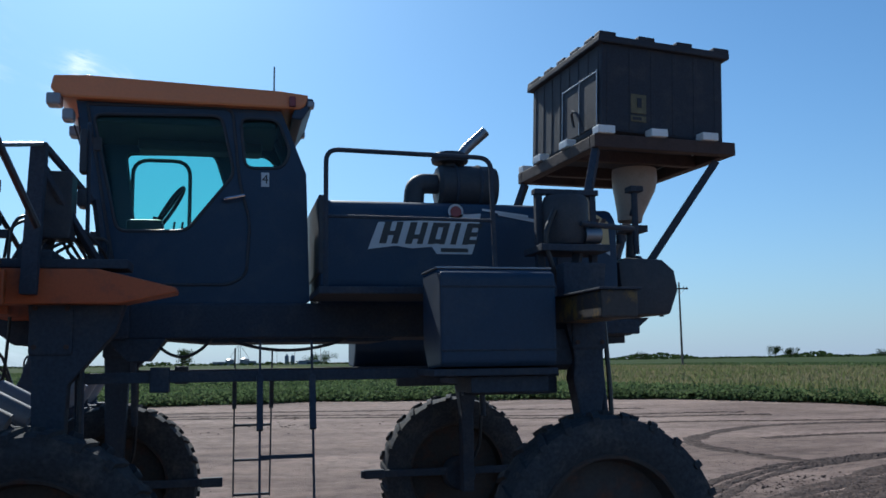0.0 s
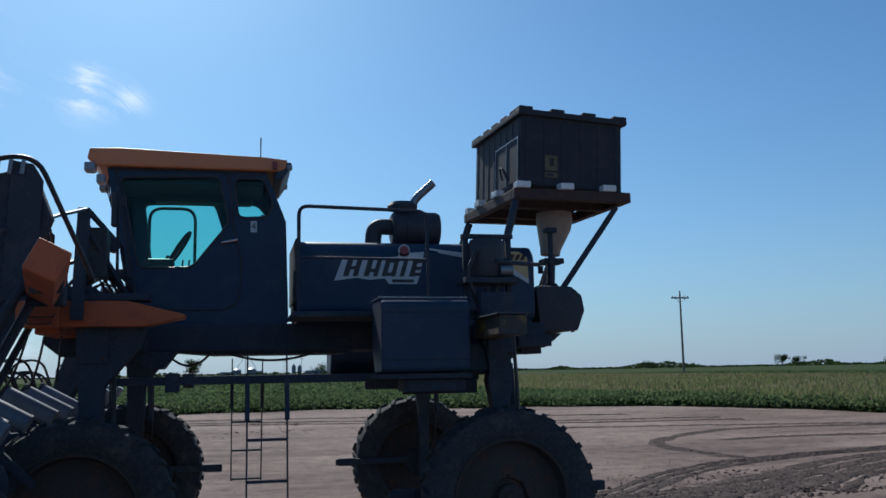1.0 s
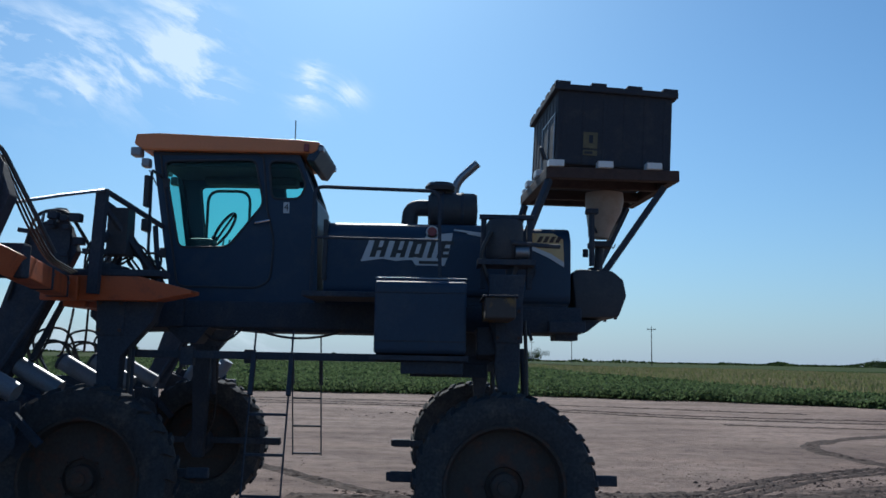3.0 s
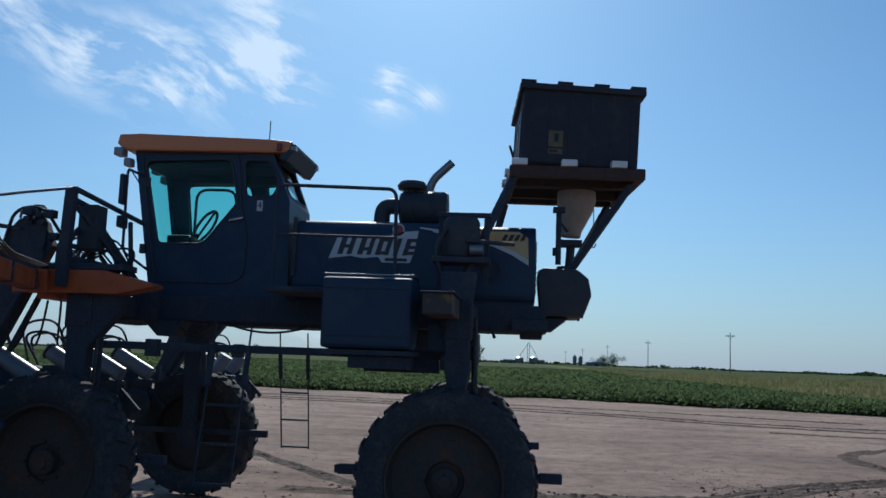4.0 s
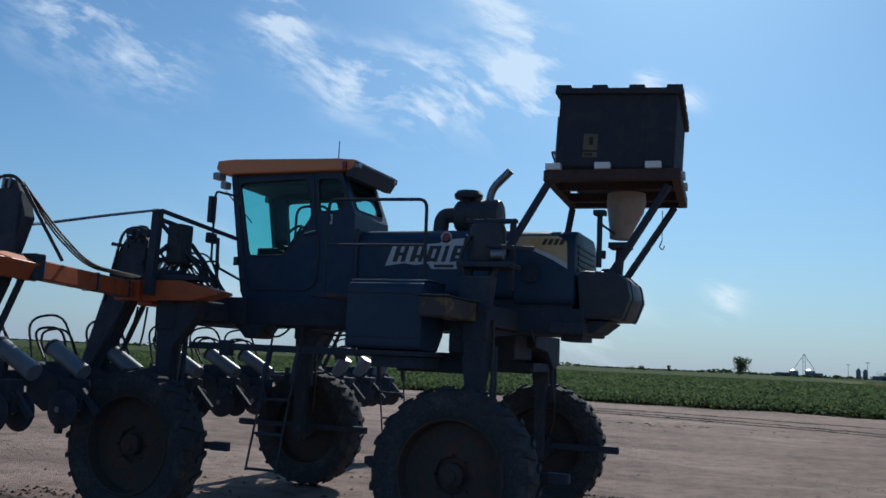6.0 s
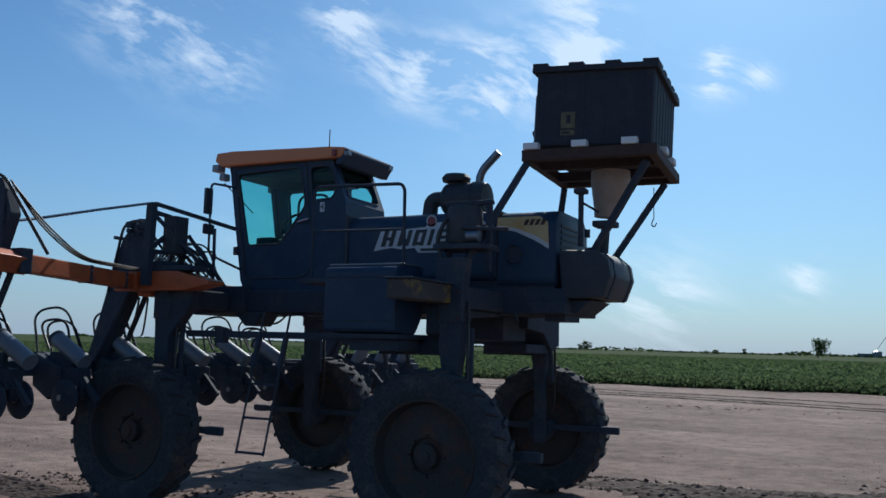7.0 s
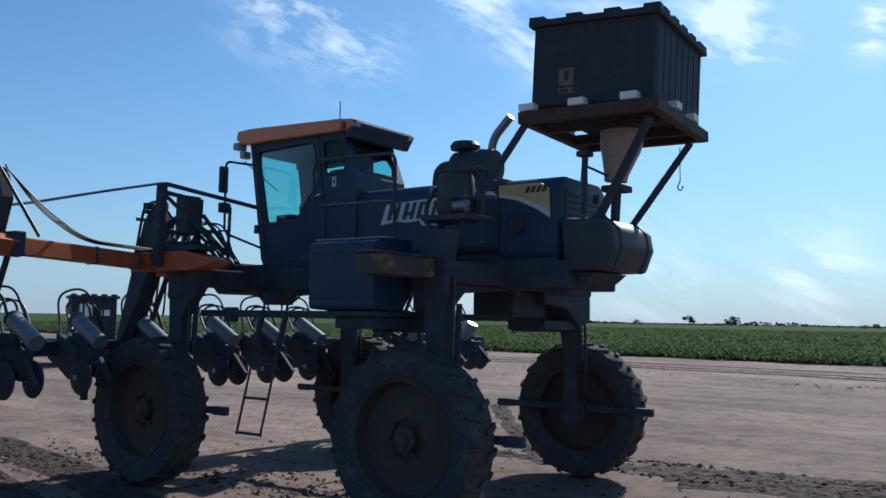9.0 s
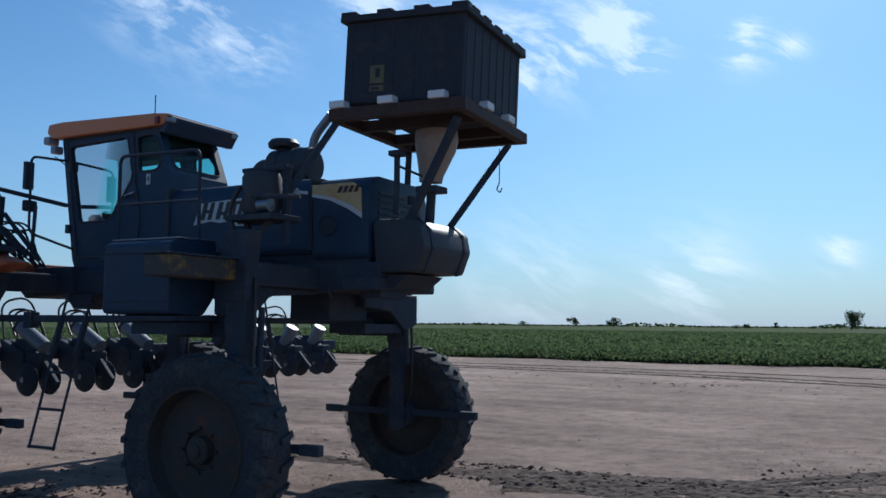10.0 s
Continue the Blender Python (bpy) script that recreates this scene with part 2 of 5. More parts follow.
def lathe(profile, n=32, bm=None, axis="y", at=(0, 0, 0)):
    """Turns an outline of (radius, along) round an axis."""
    b = bm or bmesh.new()
    at = Vector(at)
    put = {"y": lambda r, a, s, c: (r * c, a, r * s), "z": lambda r, a, s, c: (r * c, r * s, a), "x": lambda r, a, s, c: (a, r * c, r * s)}[axis]
    rings = []
    for r, a in profile:
        rings.append([b.verts.new(at + Vector(put(max(r, 1e-4), a, math.sin(2 * math.pi * k / n), math.cos(2 * math.pi * k / n)))) for k in range(n)])
    for p, q in zip(rings, rings[1:]):
        for k in range(n):
            b.faces.new((p[k], p[(k + 1) % n], q[(k + 1) % n], q[k]))
    return b


def ring_plate(outer, holes, y, thick, bm=None):
    """A flat panel in the x-z plane, cut by openings."""
    b = bmesh.new()
    for loop in [outer] + holes:
        vs = [b.verts.new((x, y, z)) for x, z in loop]
        for i in range(len(vs)):
            b.edges.new((vs[i], vs[(i + 1) % len(vs)]))
    bmesh.ops.triangle_fill(b, edges=b.edges[:], use_beauty=True, use_dissolve=False)
    r = bmesh.ops.extrude_face_region(b, geom=b.faces[:])
    for v in r["geom"]:
        if isinstance(v, bmesh.types.BMVert):
            v.co.y += thick
    bmesh.ops.recalc_face_normals(b, faces=b.faces)
    return join(bm, b)


def rounded(points, r=0.06, steps=4):
    """A closed outline with rounded corners, in the plane."""
    pts = [Vector((*p, 0)) for p in points]
    out = []
    n = len(pts)
    for i in range(n):
        a, p, c = pts[i - 1], pts[i], pts[(i + 1) % n]
        u, w = a - p, c - p
        k = min(r, u.length * 0.4, w.length * 0.4)
        u, w = p + u.normalized() * k, p + w.normalized() * k
        for j in range(steps + 1):
            t = j / steps
            q = u * (1 - t) ** 2 + p * 2 * t * (1 - t) + w * t * t
            out.append((q.x, q.y))
    return out

# ---- ground ----
def dirt_material():
    m = bpy.data.materials.new("bare_dirt")
    m.use_nodes = True
    nt = m.node_tree
    b = nt.nodes["Principled BSDF"]
    tc = nt.nodes.new("ShaderNodeTexCoord")

    def noise_tex(scale, detail=6, stretch=(1, 1, 1), rough=0.6):
        mp = nt.nodes.new("ShaderNodeMapping")
        mp.inputs["Scale"].default_value = stretch
        nt.links.new(tc.outputs["Object"], mp.inputs["Vector"])
        n = nt.nodes.new("ShaderNodeTexNoise")
        n.inputs["Scale"].default_value, n.inputs["Detail"].default_value, n.inputs["Roughness"].default_value = scale, detail, rough
        nt.links.new(mp.outputs[0], n.inputs["Vector"])
        return n.outputs["Fac"]

    def ramp(fac, stops):
        r = nt.nodes.new("ShaderNodeValToRGB")
        while len(r.color_ramp.elements) < len(stops):
            r.color_ramp.elements.new(0.5)
        for e, (p, c) in zip(r.color_ramp.elements, stops):
            e.position, e.color = p, (*c, 1)
        nt.links.new(fac, r.inputs[0])
        return r.outputs[0]

    def mixed(fac, a, c, kind="MIX"):
        x = nt.nodes.new("ShaderNodeMix")
        x.data_type, x.blend_type = "RGBA", kind
        if isinstance(fac, float):
            x.inputs["Factor"].default_value = fac
        else:
            nt.links.new(fac, x.inputs["Factor"])
        for s, v in (("A", a), ("B", c)):
            if isinstance(v, tuple):
                x.inputs[s].default_value = (*v, 1)
            else:
                nt.links.new(v, x.inputs[s])
        return x.outputs["Result"]

    base = ramp(noise_tex(0.16, 8), [(0.3, (0.135, 0.095, 0.080)), (0.5, (0.215, 0.156, 0.132)), (0.7, (0.31, 0.235, 0.198))])
    grain = ramp(noise_tex(2.6, 12, rough=0.78), [(0.30, (0.50, 0.48, 0.47)), (0.50, (1, 1, 1)), (0.72, (1.28, 1.25, 1.2))])
    col = mixed(1.0, base, grain, "MULTIPLY")
    clods = ramp(noise_tex(14, 10, (0.8, 1.2, 1), rough=0.8), [(0.33, (0.30, 0.28, 0.26)), (0.45, (1, 1, 1))])
    col = mixed(0.55, col, clods, "MULTIPLY")
    streak = ramp(noise_tex(0.45, 10, (0.35, 1.5, 1), rough=0.7), [(0.36, (0.60, 0.57, 0.56)), (0.5, (1, 1, 1)), (0.64, (1.22, 1.19, 1.15))])
    col = mixed(0.75, col, streak, "MULTIPLY")
    nt.links.new(col, b.inputs["Base Color"])
    b.inputs["Roughness"].default_value = 0.95
    b.inputs["Specular IOR Level"].default_value = 0.15
    bp = nt.nodes.new("ShaderNodeBump")
    bp.inputs["Strength"].default_value, bp.inputs["Distance"].default_value = 0.9, 0.06
    nt.links.new(noise_tex(7, 14, rough=0.78), bp.inputs["Height"])
    nt.links.new(bp.outputs[0], b.inputs["Normal"])
    return m


DIRT = dirt_material()
TRACK = material("damp_churned_dirt_and_shade", (0.062, 0.045, 0.039), 0.95, 0, (0.14, 0.098, 0.084), 0.9, 3.5, 0.25, 0.6, 14, 0.1)


def field_front(x):
    """The y at which the crop begins."""
    y = float(np.interp(x, [-170, -20, -8, 3, 10, 14, 17, 19.5, 20.7, 22], [39.0, 36.4, 36.0, 36.2, 34.3, 32.2, 29.8, 25.5, 20.0, 6.0]))
    return y + 0.45 * math.sin(x * 0.43 + 1) + 0.3 * math.sin(x * 1.3)


def dirt_height(x, y):
    h = 0.02 * noise.noise((x * 0.35, y * 0.35, 0)) + 0.012 * noise.noise((x * 1.7, y * 1.7, 3))
    d = math.hypot(x + 2, y - 0.8)
    if d < 30:
        h += 0.012 * noise.noise((x * 4.1, y * 4.1, 7))
    return h


def make_ground():
    # fine near the machine, ever coarser out to the horizon
    def axis(c, fine, step, far):
        out, d, s = [0.0], 0.0, step
        while d < far:
            if d > fine:
                s *= 1.35
            d += s
            out.append(d)
        return [c - v for v in out[:0:-1]] + [c + v for v in out]
    xs, ys = axis(0, 16, 0.2, 4500), axis(4, 16, 0.2, 4500)
    verts = [(x, y, dirt_height(x, y) - 0.03 if max(abs(x), abs(y)) < 70 else -0.03) for y in ys for x in xs]
    w = len(xs)
    faces = [(j * w + i, j * w + i + 1, (j + 1) * w + i + 1, (j + 1) * w + i) for j in range(len(ys) - 1) for i in range(w - 1)]
    me = bpy.data.meshes.new("ground")
    me.from_pydata(verts, [], faces)
    me.polygons.foreach_set("use_smooth", [True] * len(me.polygons))
    me.materials.append(DIRT)
    tagged(new("ground", me), "bare dry brown dirt yard with tyre tracks", "ground", kind="structure")


make_ground()

# ---- the tall machine ----
CY = 0.83   # its middle line
machine = empty("high_clearance_sprayer", "tall dark blue field sprayer with orange roof on dirt", "sprayer", (-2.2, CY, 0))
machine_offset = Matrix.Translation((2.2, -CY, 0))


def mpart(name, bm, mat, parent=None, label="", smooth=False):
    """A part of the machine, drawn in the place's own metres."""
    bm.transform(machine_offset)
    return part(name, bm, mat, parent or machine, label, smooth)


# wheels: tyre with bar lugs, rim dish, hub
WHEEL_R, WHEEL_Z = 0.77, 0.735


def tyre_mesh(r=WHEEL_R, w=0.36):
    b = lathe([(0.485, -w * 0.36), (0.515, -w * 0.40), (0.58, -w * 0.49), (0.64, -w * 0.50), (r - 0.05, -w * 0.46), (r - 0.036, -w * 0.25), (r - 0.03, 0),
               (r - 0.036, w * 0.25), (r - 0.05, w * 0.46), (0.64, w * 0.50), (0.58, w * 0.49), (0.515, w * 0.40), (0.485, w * 0.36)], 56)
    return b


def lug_mesh(side, r=WHEEL_R, w=0.36):
    """A slanting tread bar with a worn, rounded shoulder."""
    vs = []
    for rr in (r - 0.05, r - 0.004):
        for (dy, da) in ((0.015, -0.030), (0.015, 0.036), (w * 0.34, 0.078), (w * 0.51, 0.108), (w * 0.51, 0.045), (w * 0.34, 0.012)):
            q = rr - (0.0 if dy < 0.1 else (0.008 if dy < w * 0.4 else 0.026))
            vs.append((q * math.cos(da), side * dy, q * math.sin(da)))
    me = bpy.data.meshes.new("lug")
    me.from_pydata(vs, [], [(0, 1, 2, 5), (5, 2, 3, 4), (11, 8, 7, 6), (10, 9, 8, 11), (0, 6, 7, 1), (1, 7, 8, 2), (2, 8, 9, 3), (3, 9, 10, 4), (4, 10, 11, 5), (5, 11, 6, 0)])
    me.materials.append(RUBBER)
    return me


LUGS = {1: lug_mesh(1), -1: lug_mesh(-1)}


def make_wheel(x, y, out):
    """out: -1 when the outer face looks to -y."""
    ty = tyre_mesh()
    ty.transform(Matrix.Translation((x, y, WHEEL_Z)))
    tyre = mpart("wheel", ty, RUBBER, None, "dusty black ribbed tractor tyre", True)
    for k in range(46):
        lug = new("lug", LUGS[1 if k % 2 else -1])
        lug.parent = tyre
        lug.matrix_basis = machine_offset @ Matrix.Translation((x, y, WHEEL_Z)) @ Matrix.Rotation(2 * math.pi * k / 46, 4, "Y")
    o = out
    rim = lathe([(0.495, o * 0.125), (0.503, o * 0.14), (0.492, o * 0.152), (0.474, o * 0.147), (0.46, o * 0.09), (0.445, o * 0.03), (0.40, o * 0.015), (0.30, o * 0.03), (0.20, o * 0.05),
                 (0.16, o * 0.05), (0.15, o * 0.02), (0.0, o * 0.02)], 48)
    rim.transform(Matrix.Translation((x, y, WHEEL_Z)))
    mpart("rim", rim, RIM, tyre, "worn rust-brown wheel rim", True)
    back = lathe([(0.495, -o * 0.13), (0.465, -o * 0.12), (0.445, 0.0), (0.20, -o * 0.02), (0.0, -o * 0.03)], 40)
    back.transform(Matrix.Translation((x, y, WHEEL_Z)))
    mpart("rim_back", back, RIM, tyre, "", True)
    hub = lathe([(0.115, o * 0.02), (0.11, o * 0.09), (0.095, o * 0.105), (0.06, o * 0.11), (0.055, o * 0.13), (0.0, o * 0.135)], 24)
    hub.transform(Matrix.Translation((x, y, WHEEL_Z)))
    mpart("hub", hub, RIM, tyre, "", True)
    for k in range(8):
        a = 2 * math.pi * k / 8
        px, pz = x + 0.175 * math.cos(a), WHEEL_Z + 0.175 * math.sin(a)
        mpart("wheel_bolt", tube([(px, y + o * 0.045, pz), (px, y + o * 0.075, pz)], 0.014, 6), RUST, tyre)
    return tyre


WHEELS = [(-0.49, -0.90, -1), (-0.64, 2.50, 1), (-3.93, -0.93, -1), (-3.87, 2.42, 1)]
for wx, wy, wo in WHEELS:
    make_wheel(wx, wy, wo)

# legs, hub motors, crop divider bars
for wx, wy, wo in WHEELS:
    yi = wy - wo * 0.33         # middle of the leg, inside the wheel
    rear = wx > -2
    lx = wx + 0.04
    top = 2.5 if rear else 2.35
    if rear:
        outline = [(lx - 0.055, 0.58), (lx + 0.055, 0.58), (lx + 0.06, 1.35), (lx + 0.105, 1.62), (lx + 0.105, 2.1), (lx + 0.15, top), (lx - 0.17, top), (lx - 0.17, 2.1), (lx - 0.105, 1.85), (lx - 0.12, 1.70), (lx - 0.09, 1.55), (lx - 0.06, 1.35)]
    else:
        outline = [(lx - 0.06, 0.58), (lx + 0.06, 0.58), (lx + 0.09, 1.45), (lx + 0.10, 1.72), (lx + 0.36, 2.03), (lx + 0.46, top), (lx - 0.15, top), (lx - 0.11, 1.9)]
    leg = mpart("leg", prism(outline, yi - 0.075, yi + 0.075, 0.015), FRAME, None, "dark steel wheel leg")
    mpart("hub_motor", lathe([(0.0, wy - wo * 0.26), (0.14, wy - wo * 0.26), (0.16, wy - wo * 0.22), (0.16, wy - wo * 0.10), (0.12, wy - wo * 0.06)], 24, None, "y", (wx, 0, WHEEL_Z)), FRAME, leg, "", True)
    mpart("leg_sleeve", block(lx - 0.125, lx + 0.125, yi - 0.09, yi + 0.09, 1.90, 2.24, 0.02), FRAME, leg)
    for bz in (1.95, 2.18):
        for bx in (-0.09, 0.09):
            mpart("sleeve_bolt", tube([(lx + bx, yi + wo * 0.088, bz), (lx + bx, yi + wo * 0.106, bz)], 0.016, 6), RUST, leg)
    mpart("steering_ram", tube([(lx + 0.16, yi - wo * 0.05, 1.30), (lx + 0.14, yi - wo * 0.10, 1.86)], 0.028, 10), FRAME, leg, "dark steering ram", True)
    inner = wy - wo * 0.22
    bar = mpart("divider_bar", block(wx - 0.98, wx + 0.96, inner - 0.02, inner + 0.02, 0.73, 0.80, 0.008), FRAME, None, "flat steel crop divider bar")
    for sx in (-1, 1):
        xe = wx + sx * 0.86
        mpart("bar_end", block(xe - 0.09, xe + 0.105, inner - 0.035, inner + 0.035, 0.722, 0.808, 0.012), FRAME, bar)
    # hydraulic hose down the leg
    mpart("leg_hose", tube(bend([(lx + 0.15, yi, 2.1), (lx + 0.17, yi + wo * 0.03, 1.5), (lx + 0.15, yi + wo * 0.05, 1.0), (wx + 0.08, yi + wo * 0.08, 0.80)], 0.2), 0.017, 6), HOSE, leg, "black rubber hose", True)
    # cross tube from the leg to the frame
    mpart("axle_tube", block(lx - 0.12, lx + 0.12, min(yi, CY), max(yi, CY), 2.04, 2.24, 0.02), FRAME)

# chassis
mpart("chassis", block(-3.62, 0.33, 0.33, 1.33, 2.02, 2.28, 0.02), FRAME, None, "dark steel main frame")
mpart("chassis_front", prism([(-4.45, 2.10), (-4.30, 1.98), (-3.55, 2.02), (-3.55, 2.32), (-4.45, 2.32)], 0.25, 1.41, 0.02), FRAME)
mpart("belly_pan", prism([(-3.45, 2.03), (-3.0, 1.99), (-1.7, 1.99), (-1.6, 2.03)], 0.38, 1.28, 0.004), FRAME)
mpart("sump_box", block(-0.98, -0.50, 0.75, 1.40, 1.76, 2.03, 0.02), FRAME)
mpart("rear_crossmember", block(0.0, 0.35, 0.22, 1.25, 2.03, 2.14, 0.012), FRAME)
for yy in (-0.42, 2.08):
    rail = mpart("side_rail", block(-3.75, -0.6, yy - 0.03, yy + 0.03, 1.72, 1.79, 0.008), FRAME, None, "long dark steel side rail")
    mpart("rail_clamp", block(-3.34, -3.22, yy - 0.05, yy + 0.05, 1.66, 1.82, 0.01), FRAME, rail)
    mpart("rail_bracket", block(-1.30, -0.62, yy - 0.04, yy + 0.04, 1.60, 1.72, 0.01), FRAME, rail)

# ladders
for side, y_top in ((-1, -0.5), (1, 2.16)):
    xs = (-2.66, -2.33) if side < 0 else (-2.81, -2.47)
    dy = 0.35 * side
    lad = None
    for x in xs:
        ob = mpart("ladder_stile", beam((x, y_top, 1.98), (x, y_top + dy, 0.58), 0.015, 0.024), FRAME, lad, "" if lad else "thin steel boarding ladder")
        lad = lad or ob
    for x in xs:
        mpart("stile_plate", beam((x, y_top + dy * 0.2 - 0.02 * side, 1.76), (x, y_top + dy * 0.42, 1.42), 0.04, 0.05), FRAME, lad)
    for z in (0.60, 0.93, 1.26):
        yy = y_top + dy * (1.98 - z) / 1.4
        mpart("ladder_rung", block(xs[0], xs[1], yy - 0.022, yy + 0.022, z - 0.011, z + 0.011, 0.003), FRAME, lad)

# cab
NEAR, FAR = 0.40, 1.26
side_outline = [(-3.98, 3.78), (-2.50, 3.78), (-2.30, 3.28), (-2.27, 2.30), (-2.62, 2.12), (-3.60, 2.12), (-3.74, 2.40)]
door_glass = rounded([(-3.86, 3.68), (-2.94, 3.71), (-2.84, 3.26), (-3.18, 2.82), (-3.67, 2.81)], 0.07)
quarter_glass = rounded([(-2.80, 3.70), (-2.52, 3.70), (-2.42, 3.45), (-2.48, 3.32), (-2.76, 3.31)], 0.07)
far_door = rounded([(-3.72, 3.58), (-3.0, 3.60), (-2.90, 3.28), (-3.2, 2.82), (-3.62, 2.81)], 0.07)
far_quarter = rounded([(-2.80, 3.60), (-2.56, 3.60), (-2.44, 3.45), (-2.48, 3.32), (-2.76, 3.31)], 0.06)
for y, th, dg_, qg_ in ((NEAR, 0.05, door_glass, quarter_glass), (FAR - 0.05, 0.05, far_door, far_quarter)):
    wall = mpart("cab_side", ring_plate(side_outline, [dg_, qg_], y, th), PAINT, None, "dark blue cab side with tinted windows")
    for nm, loop in (("door_window", dg_), ("quarter_window", qg_)):
        g = bmesh.new()
        add(g, [(x, y + 0.025, z) for x, z in loop], [tuple(range(len(loop)))])
        mpart(nm, g, GLASS, wall, "green-tinted window glass").visible_shadow = False
        edge = [(x, y + (0.0 if y == NEAR else 0.05), z) for x, z in loop]
        mpart("window_seal", tube(edge + edge[:1], 0.012, 6), BLACKP, wall)
    yo = y - 0.006 if y == NEAR else y + 0.056
    door = [(-3.90, yo, 3.75), (-2.86, yo, 3.77), (-2.80, yo, 3.2), (-2.72, yo, 2.9), (-2.74, yo, 2.5), (-2.86, yo, 2.42), (-3.66, yo, 2.42)]
    mpart("door_seam", tube(bend(door + door[:1], 0.08), 0.011, 6), BLACKP, wall)
    for z in (3.45, 2.75):
        mpart("door_hinge", block(-3.85, -3.79, yo - 0.02, yo + 0.02, z - 0.05, z + 0.05, 0.008), BLACKP, wall)
handle = mpart("door_handle", tube(bend([(-2.92, NEAR - 0.005, 3.06), (-2.90, NEAR - 0.05, 3.06), (-2.76, NEAR - 0.05, 3.09)], 0.02), 0.013, 8), CHROME, None, "bright door handle", True)


def yz_plate(x_at, outer, holes, thick):
    """A panel across the cab that leans: x_at(z) gives its place."""
    b = ring_plate(outer, holes, 0, thick)
    for v in b.verts:
        v.co = Vector((x_at(v.co.z) + v.co.y, v.co.x, v.co.z))
    return b


def front_x(z):
    return -3.98 + (3.80 - z) * 0.24 / 1.4 if z > 2.4 else -3.74


def rear_x(z):
    return -2.50 + (3.78 - z) * 0.4 if z > 3.28 else -2.30 + (3.28 - z) * 0.03


wind = rounded([(0.49, 3.71), (1.17, 3.71), (1.16, 2.72), (0.50, 2.72)], 0.08)
front = mpart("cab_front", yz_plate(front_x, [(0.45, 3.78), (1.21, 3.78), (1.21, 2.40), (0.45, 2.40)], [wind], 0.05), PAINT, None, "dark blue cab front with windscreen")
g = bmesh.new()
add(g, [(front_x(z) + 0.03, y, z) for y, z in wind], [tuple(range(len(wind)))])
mpart("windscreen", g, GLASS, front, "large green-tinted windscreen").visible_shadow = False
mpart("windscreen_wiper", tube([(front_x(3.56) - 0.03, 0.30, 3.56), (front_x(3.27) - 0.03, 0.80, 3.27)], 0.007, 6), BLACKP, front, "thin black windscreen wiper")
mpart("wiper_arm", tube([(front_x(3.70) - 0.03, 0.60, 3.70), (front_x(3.42) - 0.035, 0.55, 3.42)], 0.006, 6), BLACKP, front)
rear = mpart("cab_rear", yz_plate(rear_x, [(0.45, 3.28), (1.21, 3.28), (1.21, 2.30), (0.45, 2.30)], [], -0.05), PAINT, None, "dark blue cab rear wall")
rearw = rounded([(0.49, 3.72), (1.17, 3.72), (1.17, 3.34), (0.49, 3.34)], 0.06)
up = mpart("cab_rear_slope", yz_plate(rear_x, [(0.45, 3.78), (1.21, 3.78), (1.21, 3.28), (0.45, 3.28)], [rearw], -0.05), PAINT)
g = bmesh.new()
add(g, [(rear_x(z) - 0.025, y, z) for y, z in rearw], [tuple(range(len(rearw)))])
mpart("rear_window", g, GLASS, up, "green-tinted rear window").visible_shadow = False
edge = [(rear_x(z), y, z) for y, z in rearw]
mpart("rear_window_seal", tube(edge + edge[:1], 0.012, 6), BLACKP, up)
mpart("cab_floor", block(-3.74, -2.3, 0.44, 1.22, 2.28, 2.36, 0.01), BLACKP)

roof = mpart("roof", prism([(-4.06, 3.775), (-4.15, 3.84), (-4.13, 3.94), (-3.9, 3.952), (-2.5, 3.907), (-2.29, 3.885), (-2.31, 3.80), (-2.36, 3.768)], 0.32, 1.38, 0.02), ROOFO, None, "orange cab roof")
mpart("roof_lining", block(-3.92, -2.52, 0.455, 1.205, 3.64, 3.764, 0.02), BLACKP, roof)
mpart("roof_rear_skirt", prism([(-2.36, 3.868), (-2.255, 3.862), (-2.25, 3.83), (-2.34, 3.69), (-2.42, 3.70)], 0.335, 1.365, 0.012), PAINT, roof)
for yy in (0.36, 1.30):
    mpart("front_lamp", block(-4.06, -3.98, yy - 0.06, yy + 0.06, 3.60, 3.69, 0.02), LAMPG, roof)
    lamp = mpart("work_lamp", block(-4.17, -4.07, yy - 0.07, yy + 0.07, 3.71, 3.80, 0.02), LAMPG, roof, "grey roof work lamp")
    mpart("rear_lamp", block(-2.30, -2.245, yy - 0.045, yy + 0.045, 3.79, 3.84, 0.012), LAMPG, roof, "small pale rear lamp")
mpart("antenna", tube([(-2.55, 0.40, 3.89), (-2.55, 0.40, 4.12)], 0.006, 6), BLACKP, roof, "thin radio aerial")
mpart("marker_lamp", block(-2.44, -2.39, 0.285, 0.322, 3.78, 3.86, 0.01), DECALR, roof, "small red marker lamp")

# in the cab
column = mpart("steering_column", tube([(-3.62, CY, 2.4), (-3.42, CY, 2.98)], 0.035, 10), BLACKP)
wheel = lathe([(0.19 + 0.016 * math.cos(a), 0.016 * math.sin(a)) for a in [k * math.pi / 4 for k in range(9)]], 28, None, "z")
wheel.transform(Matrix.Translation((-3.33, CY, 3.06)) @ Euler((0, radians(-58), 0)).to_matrix().to_4x4())
sw = mpart("steering_wheel", wheel, BLACKP, None, "black steering wheel", True)
mpart("steering_spoke", beam((-3.43, CY, 2.91), (-3.23, CY, 3.22), 0.03, 0.02), BLACKP, sw)
seat = mpart("driver_seat", block(-3.05, -2.62, CY - 0.25, CY + 0.25, 2.66, 2.82, 0.05), SEAT, None, "dark fabric operator seat")
mpart("seat_back", prism([(-2.68, 2.8), (-2.56, 2.78), (-2.44, 3.36), (-2.54, 3.4)], CY - 0.23, CY + 0.23, 0.04), SEAT, seat)
